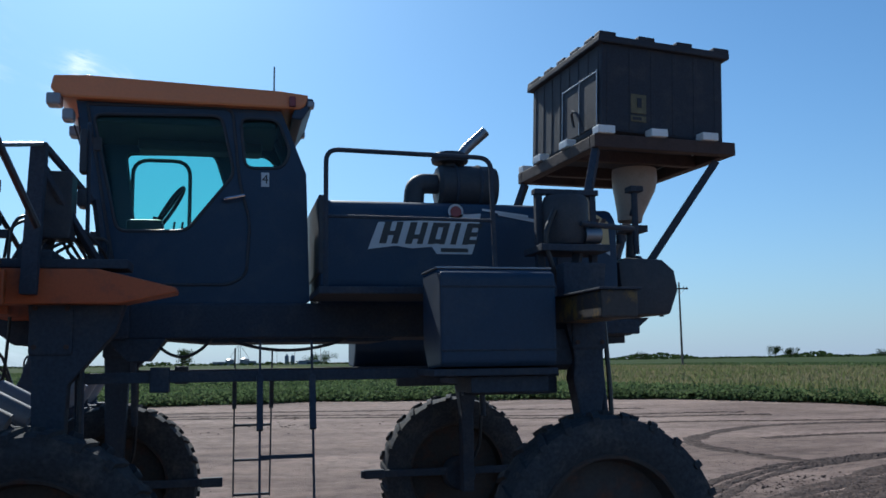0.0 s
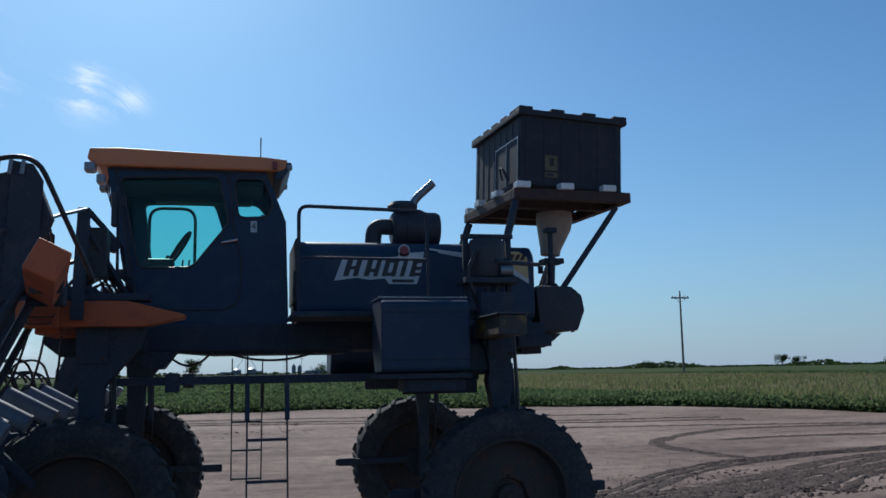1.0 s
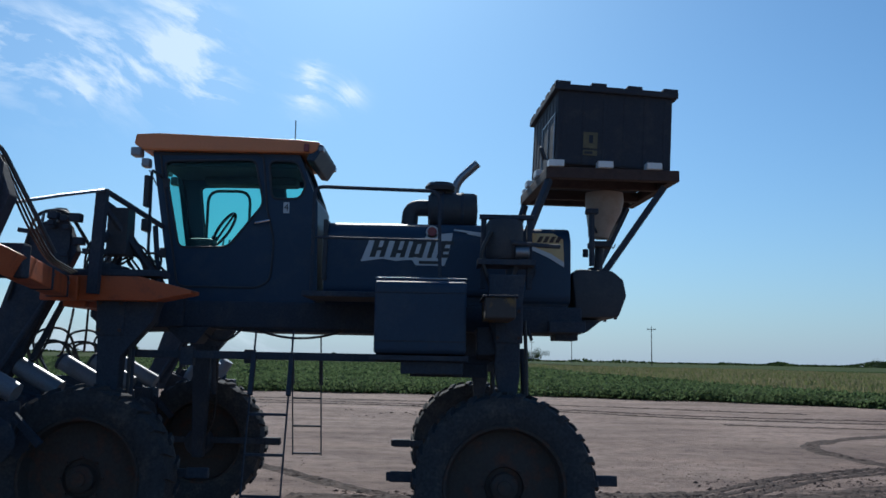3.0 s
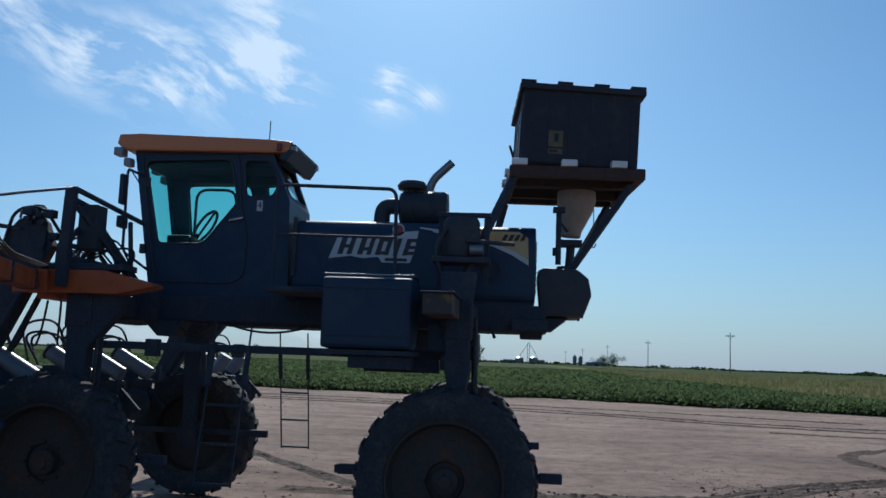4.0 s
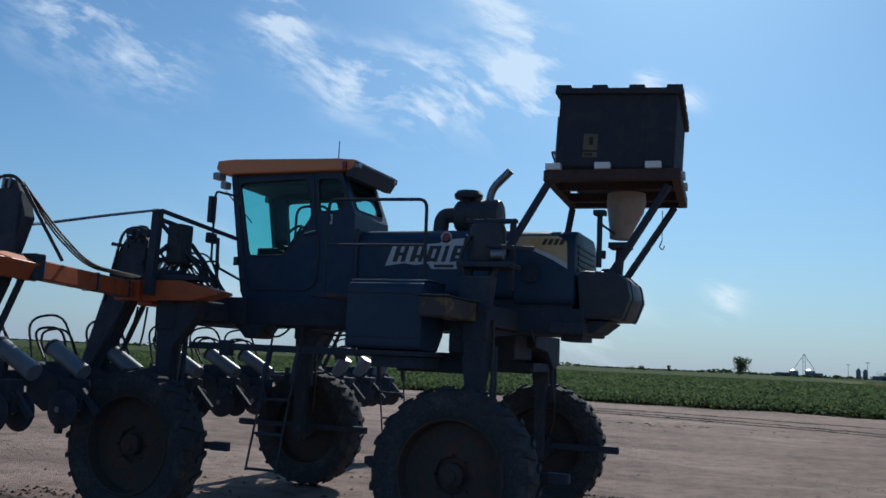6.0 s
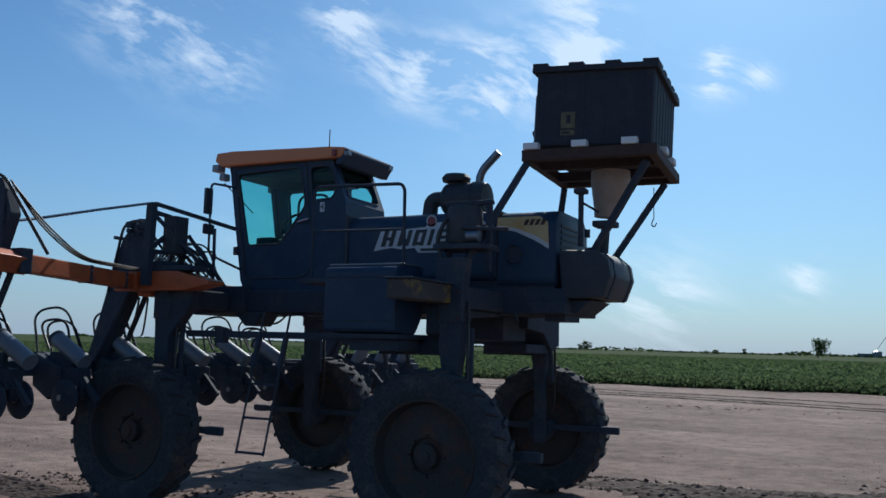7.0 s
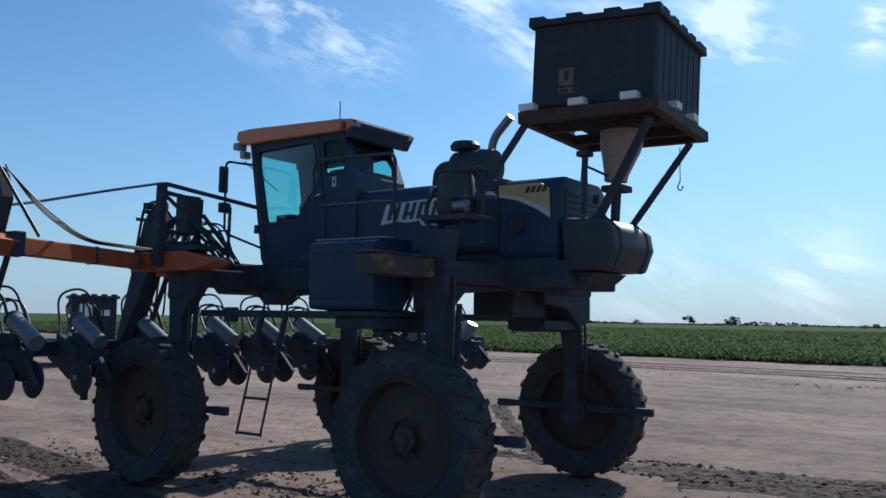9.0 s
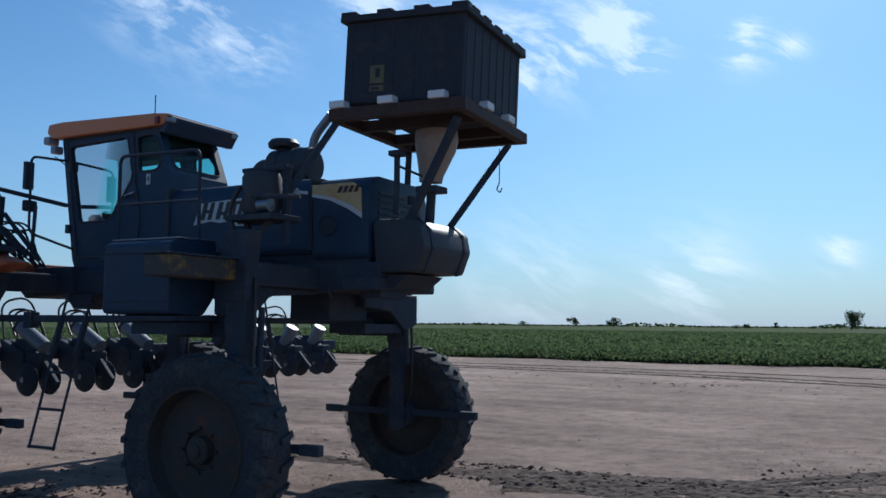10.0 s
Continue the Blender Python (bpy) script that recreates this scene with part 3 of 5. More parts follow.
mpart("seat_pedestal", block(-3.0, -2.68, CY - 0.18, CY + 0.18, 2.36, 2.67, 0.02), BLACKP, seat)
console = mpart("control_console", block(-3.62, -3.36, CY - 0.33, CY - 0.12, 2.7, 2.92, 0.03), BLACKP)
for dx in (0.0, 0.06):
    mpart("control_lever", tube([(-3.30 + dx, CY - 0.2, 2.75), (-3.28 + dx, CY - 0.2, 2.92)], 0.009, 6), BLACKP, console)
mpart("overhead_console", block(-3.6, -2.62, 0.95, 1.2, 3.56, 3.66, 0.03), BLACKP)
mpart("grab_rail", tube(bend([(-3.68, 1.42, 2.45), (-3.68, 1.42, 3.57), (-3.21, 1.42, 3.57), (-3.21, 1.42, 2.45)], 0.14), 0.017, 8), FRAME, None, "tall steel grab rail", True)
mpart("grab_rail_near", tube(bend([(-2.22, -0.32, 2.33), (-2.22, -0.32, 3.31), (-1.07, -0.45, 3.26), (-1.05, -0.46, 2.33)], 0.09), 0.017, 8), FRAME, None, "steel handrail beside the engine hood", True)
mpart("mid_rail", tube([(-2.22, -0.32, 2.84), (-1.06, -0.45, 2.81)], 0.013, 8), FRAME)
mpart("walkway", block(-2.28, -0.85, -0.48, 0.30, 2.29, 2.34, 0.01), FRAME)
plate = mpart("number_plate_decal", block(-2.64, -2.58, NEAR - 0.006, NEAR, 3.17, 3.28, 0.002), DECAL)

# mirror and grab bars ahead of the door
mir = mpart("mirror_arm", tube(bend([(-3.88, 0.42, 3.52), (-3.80, -0.12, 3.48), (-3.79, -0.12, 2.66), (-3.74, 0.42, 2.52)], 0.08), 0.014, 8), FRAME, None, "bent steel mirror arm", True)
mpart("mirror", block(-3.85, -3.805, -0.18, -0.07, 3.12, 3.42, 0.012), BLACKP, mir, "black side mirror")
mpart("mirror_small", block(-3.86, -3.80, -0.17, -0.02, 2.89, 3.01, 0.02), BLACKP, mir, "small black side mirror")

# engine hood
hood_prof = rounded([(0.29, 2.36), (0.29, 2.98), (0.40, 3.09), (1.26, 3.09), (1.37, 2.98), (1.37, 2.36)], 0.09, 5)
hood = mpart("engine_hood", prism(hood_prof, -2.20, -0.42, 0.01, None, "x"), PAINT, None, "long dark blue engine hood", True)
tail_prof = rounded([(0.31, 2.30), (0.31, 2.95), (0.44, 3.07), (1.22, 3.07), (1.35, 2.95), (1.35, 2.30)], 0.10, 5)
b = prism(tail_prof, -0.41, 0.22, 0.03, None, "x")
tail = mpart("rear_hood", b, PAINT, None, "dark blue rear engine hood", True)
mpart("hood_seam", block(-0.425, -0.405, 0.30, 1.36, 2.4, 3.085, 0.004), BLACKP, hood)
mpart("hood_front_trim", block(-2.215, -2.17, 0.27, 1.39, 2.5, 3.10, 0.012), BLACKP, hood)
for k in range(9):
    mpart("grille_slat", block(0.222, 0.230, 0.46, 1.20, 2.42 + k * 0.06, 2.45 + k * 0.06, 0.002), BLACKP, tail)
mpart("engine_side", block(-2.19, 0.2, 0.36, 1.30, 2.1, 2.42, 0.02), FRAME)
mpart("engine_port", lathe([(0.09, -0.012), (0.095, 0.0), (0.06, 0.004), (0.0, 0.004)], 20, None, "y", (-0.22, 0.30, 2.62)), FRAME, tail, "", True)

# decals on the hood: a grey plate with dark slanted strokes, a red dot, yellow and pale swooshes
dy0 = 0.284
plate = prism([(-1.84, 2.69), (-1.76, 2.90), (-1.22, 2.93), (-1.18, 2.975), (-1.05, 2.975), (-0.94, 2.985), (-0.985, 2.76), (-1.02, 2.66), (-1.30, 2.66), (-1.34, 2.715), (-1.5, 2.70), (-1.62, 2.72)],
              dy0, dy0 + 0.004, 0, None)
logo = mpart("brand_decal", plate, DECAL, hood, "pale decal with dark slanted strokes")
for x0, wd in ((-1.755, 0.055), (-1.66, 0.05), (-1.555, 0.055), (-1.46, 0.045), (-1.375, 0.05), (-1.285, 0.045), (-1.195, 0.045), (-1.10, 0.05)):
    mpart("decal_stroke", prism([(x0, 2.735), (x0 + wd, 2.735), (x0 + wd + 0.05, 2.905), (x0 + 0.05, 2.905)], dy0 - 0.004, dy0, 0), DECALK, logo)
for x0, z0, wd in ((-1.72, 2.80, 0.09), (-1.52, 2.775, 0.08), (-1.35, 2.74, 0.09), (-1.33, 2.87, 0.09), (-1.08, 2.74, 0.10), (-1.07, 2.80, 0.09), (-1.05, 2.87, 0.11)):
    mpart("decal_bar", prism([(x0, z0), (x0 + wd, z0), (x0 + wd + 0.01, z0 + 0.034), (x0 + 0.01, z0 + 0.034)], dy0 - 0.0035, dy0, 0), DECALK, logo)
mpart("decal_small_bar", block(-1.27, -1.05, dy0 - 0.004, dy0, 2.675, 2.705, 0), DECALK, logo)
mpart("decal_dot_ring", lathe([(0.062, -0.004), (0.062, 0.0), (0.0, 0.0)], 20, None, "y", (-1.145, dy0, 2.995)), DECAL, logo)
mpart("decal_dot", lathe([(0.0, -0.008), (0.045, -0.008), (0.045, -0.004)], 20, None, "y", (-1.145, dy0, 2.995)), DECALR, logo)
for zz, x0, x1 in ((3.0, -0.93, -0.55), (2.965, -0.80, -0.44)):
    mpart("decal_swoosh", prism([(x0, zz + 0.01), (x1, zz - 0.05), (x1, zz - 0.02), (x0, zz + 0.025)], dy0 + 0.0, dy0 + 0.004, 0), DECAL, hood)
ysw = [(-0.40, 3.0), (0.05, 3.0), (0.14, 2.94), (0.15, 2.72), (0.02, 2.80), (-0.18, 2.88), (-0.40, 2.92)]
yd = mpart("yellow_decal", prism(ysw, 0.300, 0.306, 0), DECALY, tail, "yellow swoosh decal")
mpart("pale_decal", prism([(-0.40, 2.92), (-0.18, 2.88), (0.02, 2.80), (0.15, 2.72), (0.15, 2.67), (0.0, 2.76), (-0.2, 2.85), (-0.40, 2.89)], 0.301, 0.306, 0), DECAL, tail)
for k in range(4):
    mpart("decal_mark", prism([(-0.12 + k * 0.06, 2.91), (-0.08 + k * 0.06, 2.91), (-0.05 + k * 0.06, 2.97), (-0.09 + k * 0.06, 2.97)], 0.296, 0.300, 0), RUST, yd)

# air cleaner, its cap and duct, exhaust
can = mpart("air_cleaner", lathe([(0.0, -1.20), (0.15, -1.20), (0.18, -1.17), (0.18, -0.74), (0.165, -0.70), (0.0, -0.69)], 28, None, "x", (0, 0.72, 3.28)), BLACKP, None, "black air cleaner drum", True)
for xx in (-1.05, -0.85):
    mpart("drum_band", lathe([(0.184, xx - 0.015), (0.188, xx - 0.01), (0.188, xx + 0.01), (0.184, xx + 0.015)], 28, None, "x", (0, 0.72, 3.28)), FRAME, can, "", True)
mpart("intake_cap", lathe([(0.06, 3.40), (0.06, 3.47), (0.15, 3.48), (0.16, 3.52), (0.13, 3.56), (0.05, 3.57), (0.0, 3.57)], 24, None, "z", (-1.08, 0.72, 0)), BLACKP, can, "black mushroom intake cap", True)
mpart("intake_duct", tube(bend([(-1.18, 0.72, 3.30), (-1.38, 0.72, 3.30), (-1.40, 0.72, 3.05)], 0.16, 8), 0.085, 16), BLACKP, can, "", True)
mpart("exhaust_pipe", tube(bend([(-0.93, 1.0, 3.05), (-0.93, 1.0, 3.62), (-0.69, 0.98, 3.84)], 0.12, 7), 0.045, 16), STEEL, None, "curved exhaust pipe", True)

# rear tank, rear frame
tank = mpart("rear_tank", prism([(0.235, 2.62), (0.30, 2.66), (0.63, 2.65), (0.74, 2.56), (0.77, 2.40), (0.69, 2.19), (0.28, 2.18)], 0.34, 1.24, 0.03), BLACKP, None, "black moulded rear tank", True)
mpart("tank_lid", lathe([(0.07, 2.65), (0.075, 2.68), (0.06, 2.70), (0.0, 2.70)], 18, None, "z", (0.5, 0.6, 0)), BLACKP, tank, "", True)
for yy in (0.5, 1.1):
    mpart("tank_strap", prism([(0.23, 2.62), (0.30, 2.667), (0.635, 2.657), (0.747, 2.565), (0.777, 2.40), (0.695, 2.18), (0.67, 2.18), (0.75, 2.40), (0.72, 2.55), (0.62, 2.635), (0.30, 2.64)], yy - 0.02, yy + 0.02, 0), FRAME, tank)
mpart("tank_bracket", prism([(0.22, 2.17), (0.55, 2.17), (0.40, 2.05), (0.22, 2.05)], 0.45, 1.1, 0.008), FRAME)
mpart("rear_step", block(0.08, 0.30, 0.4, 0.85, 1.96, 2.04, 0.01), FRAME)

# near-side tool box and worn yellow step
tool = mpart("side_tank", prism(rounded([(-1.02, 1.80), (-1.02, 2.38), (-0.92, 2.42), (-0.48, 2.42), (-0.48, 1.95), (-0.62, 1.78)], 0.04), -1.58, -0.82, 0.02, None, "x"), PAINT, None, "dark blue square side tank")
mpart("tank_cap", lathe([(0.06, 2.41), (0.06, 2.45), (0.0, 2.455)], 18, None, "z", (-1.0, -0.6, 0)), BLACKP, tool, "", True)
mpart("tank_shelf", block(-1.62, -0.80, -0.98, -0.46, 1.74, 1.785, 0.008), FRAME, tool)
far_tank = mpart("side_tank", prism(rounded([(2.68, 1.80), (2.68, 2.38), (2.58, 2.42), (2.14, 2.42), (2.14, 1.95), (2.28, 1.78)], 0.04), -1.69, -0.93, 0.02, None, "x"), PAINT, None, "dark blue square side tank on the far side")
mpart("tank_shelf", block(-1.73, -0.91, 2.12, 2.64, 1.74, 1.775, 0.008), FRAME, far_tank)
mpart("tank_foot", block(-1.36, -0.84, -0.90, -0.50, 1.63, 1.735, 0.01), FRAME, tool)
for zz in (1.90, 2.30):
    mpart("tank_seam", block(-1.575, -0.825, -1.026, -1.018, zz - 0.006, zz + 0.006, 0.002), FRAME, tool)
mpart("tank_lip", block(-1.585, -0.815, -0.935, -0.47, 2.418, 2.432, 0.004), STEEL, tool, "thin bare steel strip on the tank's top edge")
ys = mpart("yellow_step", block(-0.68, -0.44, -1.42, -0.62, 2.08, 2.25, 0.015), YELLOW, None, "worn yellow steel step box")
mpart("step_rim", block(-0.70, -0.42, -1.44, -0.62, 2.25, 2.265, 0.004), FRAME, ys)

# fan unit on the near rear leg
fan = mpart("blower_drum", lathe([(0.0, 2.66), (0.15, 2.66), (0.17, 2.70), (0.17, 2.98), (0.15, 3.02), (0.0, 3.03)], 26, None, "z", (-0.47, -0.32, 0)), BLACKP, None, "black drum on a steel bracket", True)
for sx in (-0.66, -0.24):
    mpart("drum_post", block(sx - 0.025, sx + 0.025, -0.30, -0.24, 2.4, 3.06, 0.006), FRAME, fan)
mpart("drum_bracket", block(-0.70, -0.2, -0.32, -0.24, 3.04, 3.08, 0.006), FRAME, fan)
mpart("drum_shelf", block(-0.72, -0.2, -0.5, -0.1, 2.60, 2.65, 0.006), FRAME, fan)
mpart("drum_hose", tube(bend([(-0.60, -0.45, 2.9), (-0.70, -0.48, 2.7), (-0.62, -0.46, 2.45), (-0.50, -0.40, 2.2)], 0.1), 0.02, 8), HOSE, fan, "", True)
mpart("drum_motor", lathe([(0.0, -0.02), (0.06, -0.02), (0.06, 0.10), (0.0, 0.11)], 16, None, "x", (-0.36, -0.45, 2.72)), STEEL, fan, "", True)
mpart("drum_fitting", tube([(-0.42, -0.50, 2.80), (-0.1, -0.45, 2.78), (0.02, -0.42, 2.78)], 0.02, 8), FRAME, fan)

# platform behind the hood, turned a little, with its struts
PT = pose(-0.005, 0.075, 0.0, 0, 0, 4.5)


def turned(bm):
    bm.transform(PT)
    return bm


plat = mpart("hopper_platform", turned(block(-0.05, 1.26, -0.02, 0.07, 3.51, 3.62, 0.01)), RUST, None, "rusty steel channel platform")
for x0, x1, y0, y1 in ((-0.05, 1.26, 1.49, 1.58), (-0.05, 0.04, 0.07, 1.49), (1.17, 1.26, 0.07, 1.49)):
    mpart("platform_channel", turned(block(x0, x1, y0, y1, 3.51, 3.615, 0.01)), RUST, plat)
for y0 in (0.42, 1.07):
    mpart("platform_cross", turned(block(0.04, 1.17, y0, y0 + 0.07, 3.50, 3.60, 0.008)), RUST, plat)
for x0 in (0.04, 0.52, 1.0):
    for y0 in (-0.05, 1.50):
        mpart("locating_block", turned(block(x0 - 0.07, x0 + 0.08, y0, y0 + 0.11, 3.62, 3.685, 0.008)), WHITE, plat, "white locating block")
for y0 in (0.45, 1.0):
    mpart("locating_block", turned(block(1.19, 1.28, y0, y0 + 0.16, 3.62, 3.685, 0.008)), WHITE, plat)
    mpart("locating_block", turned(block(-0.07, 0.02, y0, y0 + 0.16, 3.62, 3.685, 0.008)), WHITE, plat)
STRUTS = [((-0.02, 0.12, 3.50), (-0.46, -0.42, 2.40)), ((-0.13, 1.58, 3.50), (-0.42, 1.98, 2.45)), ((1.13, 0.27, 3.48), (0.54, 0.44, 2.60)), ((1.01, 1.56, 3.48), (0.54, 1.16, 2.60))]
for a, c in STRUTS:
    mpart("platform_strut", beam(a, c, 0.06, 0.06), FRAME, plat, "slanted steel strut")
mpart("gate_rod", tube([(0.44, 0.42, 3.24), (0.44, 0.42, 2.70)], 0.028, 8), FRAME, plat)
mpart("gate_rod_cap", block(0.38, 0.50, 0.36, 0.48, 3.22, 3.27, 0.01), FRAME, plat)
mpart("gate_arm", tube([(0.44, 0.42, 3.14), (0.56, 0.78, 3.06)], 0.012, 6), FRAME, plat)
mpart("hanging_cord", tube([(0.87, 1.65, 3.47), (0.87, 1.65, 3.12)], 0.005, 5), HOSE, plat)
mpart("cord_hook", tube(bend([(0.87, 1.65, 3.13), (0.84, 1.65, 3.06), (0.88, 1.65, 3.03), (0.90, 1.65, 3.08)], 0.02), 0.007, 6), STEEL, plat)
hop = mpart("feed_hopper", tube([(0.63, 0.80, 3.50), (0.63, 0.80, 3.42), (0.62, 0.80, 3.34), (0.575, 0.80, 3.10), (0.57, 0.80, 3.03)], [0.195, 0.20, 0.19, 0.115, 0.105], 24), POLY, None, "milky plastic feed hopper under the platform", True)
mpart("hopper_gate", block(0.47, 0.69, 0.69, 0.91, 2.93, 2.99, 0.01), FRAME, hop)
mpart("hopper_spout", tube([(0.58, 0.80, 2.94), (0.56, 0.80, 2.62)], 0.045, 12), BLACKP, hop, "", True)
mpart("hopper_knob", lathe([(0.0, 2.82), (0.03, 2.82), (0.03, 2.9), (0, 2.9)], 10, None, "z", (0.42, 0.70, 0)), FRAME, hop)

# the bulk seed box on the platform
sbox = empty("bulk_seed_box", "large dark ribbed plastic bulk seed box standing on the rusty platform", "seed box", (0, 0, 3.62))
sbox.rotation_euler = (0, radians(2.4), radians(4.5))
sbox.location = (0.0, 0.085, 3.674)


def spart(name, bm, mat, parent=None, label=""):
    bm.transform(Matrix.Translation((0, 0, -3.62)))
    return part(name, bm, mat, parent or sbox, label)


L, W, Z0, Z1 = 1.235, 1.50, 3.62, 4.40
spart("box_body", block(0.045, L - 0.045, 0.045, W - 0.045, Z0, Z1, 0.02), BOXP)
for k in range(6):
    x = 0.11 + k * (L - 0.22) / 5
    for y0, y1 in ((0.0415, 0.05), (W - 0.05, W - 0.0415)):
        spart("side_rib", block(x - 0.02, x + 0.02, y0, y1, Z0 + 0.02, Z1 - 0.06, 0.006), BOXP)
for k in range(8):
    y = 0.12 + k * (W - 0.24) / 7
    for x0, x1 in ((0.040, 0.05), (L - 0.05, L - 0.040)):
        spart("end_rib", block(x0, x1, y - 0.02, y + 0.02, Z0 + 0.02, Z1 - 0.06, 0.006), BOXP)
spart("end_panel", block(0.034, 0.05, 0.10, 0.75, Z0 + 0.05, Z0 + 0.50, 0.004), BOXP)
spart("lid", block(0.0, L, 0.0, W, Z1 - 0.05, Z1 + 0.01, 0.012), BOXP, None, "overhanging dark plastic lid")
for k in range(4):
    x = 0.08 + k * (L - 0.16) / 3
    for y in (0.05, W - 0.05):
        spart("lid_lug", block(x - 0.075, x + 0.075, y - 0.05, y + 0.05, Z1 + 0.005, Z1 + 0.04, 0.008), BOXP)
for k in range(5):
    y = 0.2 + k * (W - 0.4) / 4
    for x in (0.05, L - 0.05):
        spart("lid_lug", block(x - 0.05, x + 0.05, y - 0.08, y + 0.08, Z1 + 0.005, Z1 + 0.035, 0.008), BOXP)
lab = spart("paper_label", block(0.31, 0.45, 0.036, 0.044, 3.79, 3.95, 0), LABEL, None, "faded yellow paper label")
spart("label_mark", block(0.365, 0.405, 0.032, 0.036, 3.84, 3.92, 0), BOXP, lab)
lab2 = spart("paper_label", block(0.31, 0.45, 0.036, 0.044, 3.72, 3.77, 0), LABEL)
spart("label_bar", block(0.325, 0.405, 0.032, 0.036, 3.732, 3.757, 0), BOXP, lab2)
for yy in (0.10, 0.42, 0.75):
    spart("panel_bar", block(0.026, 0.036, yy - 0.006, yy + 0.006, Z0 + 0.04, Z0 + 0.52, 0.002), STEEL)
spart("panel_bar", block(0.026, 0.036, 0.10, 0.75, Z0 + 0.50, Z0 + 0.512, 0.002), STEEL)
spart("valve_handle", tube(bend([(0.0, 0.30, 3.70), (-0.05, 0.30, 3.82), (-0.05, 0.42, 3.86), (0.0, 0.46, 3.74)], 0.05), 0.012, 6), FRAME)

# unit number on the cab, hoses under the belly, small bracket ahead of the tank
num = bpy.data.curves.new("unit_number", "FONT")
num.body, num.size, num.extrude, num.align_x, num.align_y = "4", 0.10, 0.001, "CENTER", "CENTER"
num.materials.append(DECALK)
digit = new("unit_number", num)
digit.parent = machine
digit.matrix_basis = machine_offset @ pose(-2.61, NEAR - 0.0085, 3.225, 90, 0, 0)
for a, c, drop in (((-3.40, 0.36, 2.02), (-2.98, 0.34, 2.02), 0.13), ((-2.86, 0.36, 2.01), (-2.0, 0.36, 2.01), 0.08)):
    mpart("belly_hose", tube(sag(a, c, drop), 0.012, 6), HOSE, None, "drooping black hose", True)
mpart("step_bracket", prism([(-3.72, 2.02), (-3.30, 2.02), (-3.42, 1.86), (-3.56, 1.86)], 0.30, 0.62, 0.008), FRAME)
mpart("hanging_bolt", tube([(-0.2, 0.3, 2.06), (-0.16, 0.3, 1.95)], 0.016, 6), FRAME)
mpart("rear_axle_box", prism([(1.2, 2.04), (2.25, 2.04), (2.25, 1.72), (2.0, 1.66), (1.7, 1.86), (1.2, 1.90)], -0.72, -0.40, 0.015, None, "x"), FRAME)
mpart("rear_axle_box", prism([(0.45, 2.04), (-0.60, 2.04), (-0.60, 1.80), (-0.50, 1.76), (-0.25, 1.96), (0.45, 2.0)], -0.72, -0.40, 0.015, None, "x"), FRAME)
mpart("low_tray", block(-0.9, -0.45, 1.3, 2.0, 1.63, 1.73, 0.01), FRAME)

# ---- folded front boom with row units ----
boom = empty("front_toolbar", "orange and black toolbar with seeding units ahead of the cab", "toolbar", (-4.2, CY, 0))
boom_offset = Matrix.Translation((4.2, -CY, 0))


def bpart(name, bm, mat, parent=None, label="", smooth=False):
    bm.transform(boom_offset)
    return part(name, bm, mat, parent or boom, label, smooth)


bpart("centre_beam", prism([(-4.42, 2.20), (-4.42, 2.41), (-3.62, 2.41), (-3.17, 2.30), (-3.17, 2.27), (-3.50, 2.20)], -0.80, -0.54, 0.01), ORANGE, None, "orange steel beam end")
bpart("beam_shelf", block(-4.40, -3.45, -0.78, -0.50, 2.414, 2.47, 0.008), FRAME)
bpart("wing_beam", beam((-4.28, -0.82, 2.30), (-3.89, -2.50, 2.34), 0.16, 0.165, 0.012), ORANGE, None, "orange steel wing beam")
bpart("wing_tip", beam((-3.90, -2.46, 2.34), (-3.64, -3.78, 2.37), 0.17, 0.17, 0.012, None, (0.45, 0, 0.9)), ORANGE, None, "orange box-section wing end")
bpart("wing_clamp", block(-4.0, -3.78, -2.56, -2.44, 2.24, 2.47, 0.015), FRAME)
for yy, xx, zz in ((-0.95, -4.25, 2.303), (-1.55, -4.11, 2.317), (-3.1, -3.774, 2.355)):
    band = bpart("wing_band", block(xx - 0.09, xx + 0.09, yy - 0.018, yy + 0.018, zz - 0.09, zz + 0.09, 0.01), FRAME)
    bpart("band_bolt", tube([(xx + 0.077, yy, zz + 0.03), (xx + 0.10, yy, zz + 0.03)], 0.014, 6), STEEL, band)
bpart("beam_plate", block(-4.44, -4.12, -0.86, -0.804, 2.19, 2.40, 0.012), ORANGE, None, "orange end plate")
bpart("cross_beam", block(-4.35, -4.15, -0.6, 2.3, 2.15, 2.36, 0.015), ORANGE)
bpart("far_wing_beam", beam((-4.1, 2.25, 2.27), (-4.1, 5.4, 2.4), 0.2, 0.22, 0.012), ORANGE)
def mast_part(name, bm, mat, parent=None, label="", smooth=False):
    """A part of the mast group, which stands a little ahead of the beam."""
    bm.transform(Matrix.Translation((0.09, -0.38, -0.05)))
    return bpart(name, bm, mat, parent, label, smooth)


mast = mast_part("mast", beam((-4.08, -0.47, 2.30), (-4.05, -0.47, 3.20), 0.08, 0.09), FRAME, None, "black steel boom mast")
mast_part("mast_stay", beam((-4.03, -0.45, 3.19), (-3.92, 0.76, 3.06), 0.03, 0.045), FRAME, mast)
mast_part("mast_brace", beam((-4.06, -0.43, 3.08), (-3.72, 0.15, 2.45), 0.04, 0.04), FRAME, mast)
mast_part("mast_post", beam((-4.1, 0.05, 2.3), (-4.06, 0.05, 3.08), 0.06, 0.06), FRAME, mast)
mast_part("valve_cabinet", block(-4.08, -3.90, -0.26, -0.06, 2.66, 3.08, 0.012), BLACKP, None, "black valve cabinet")
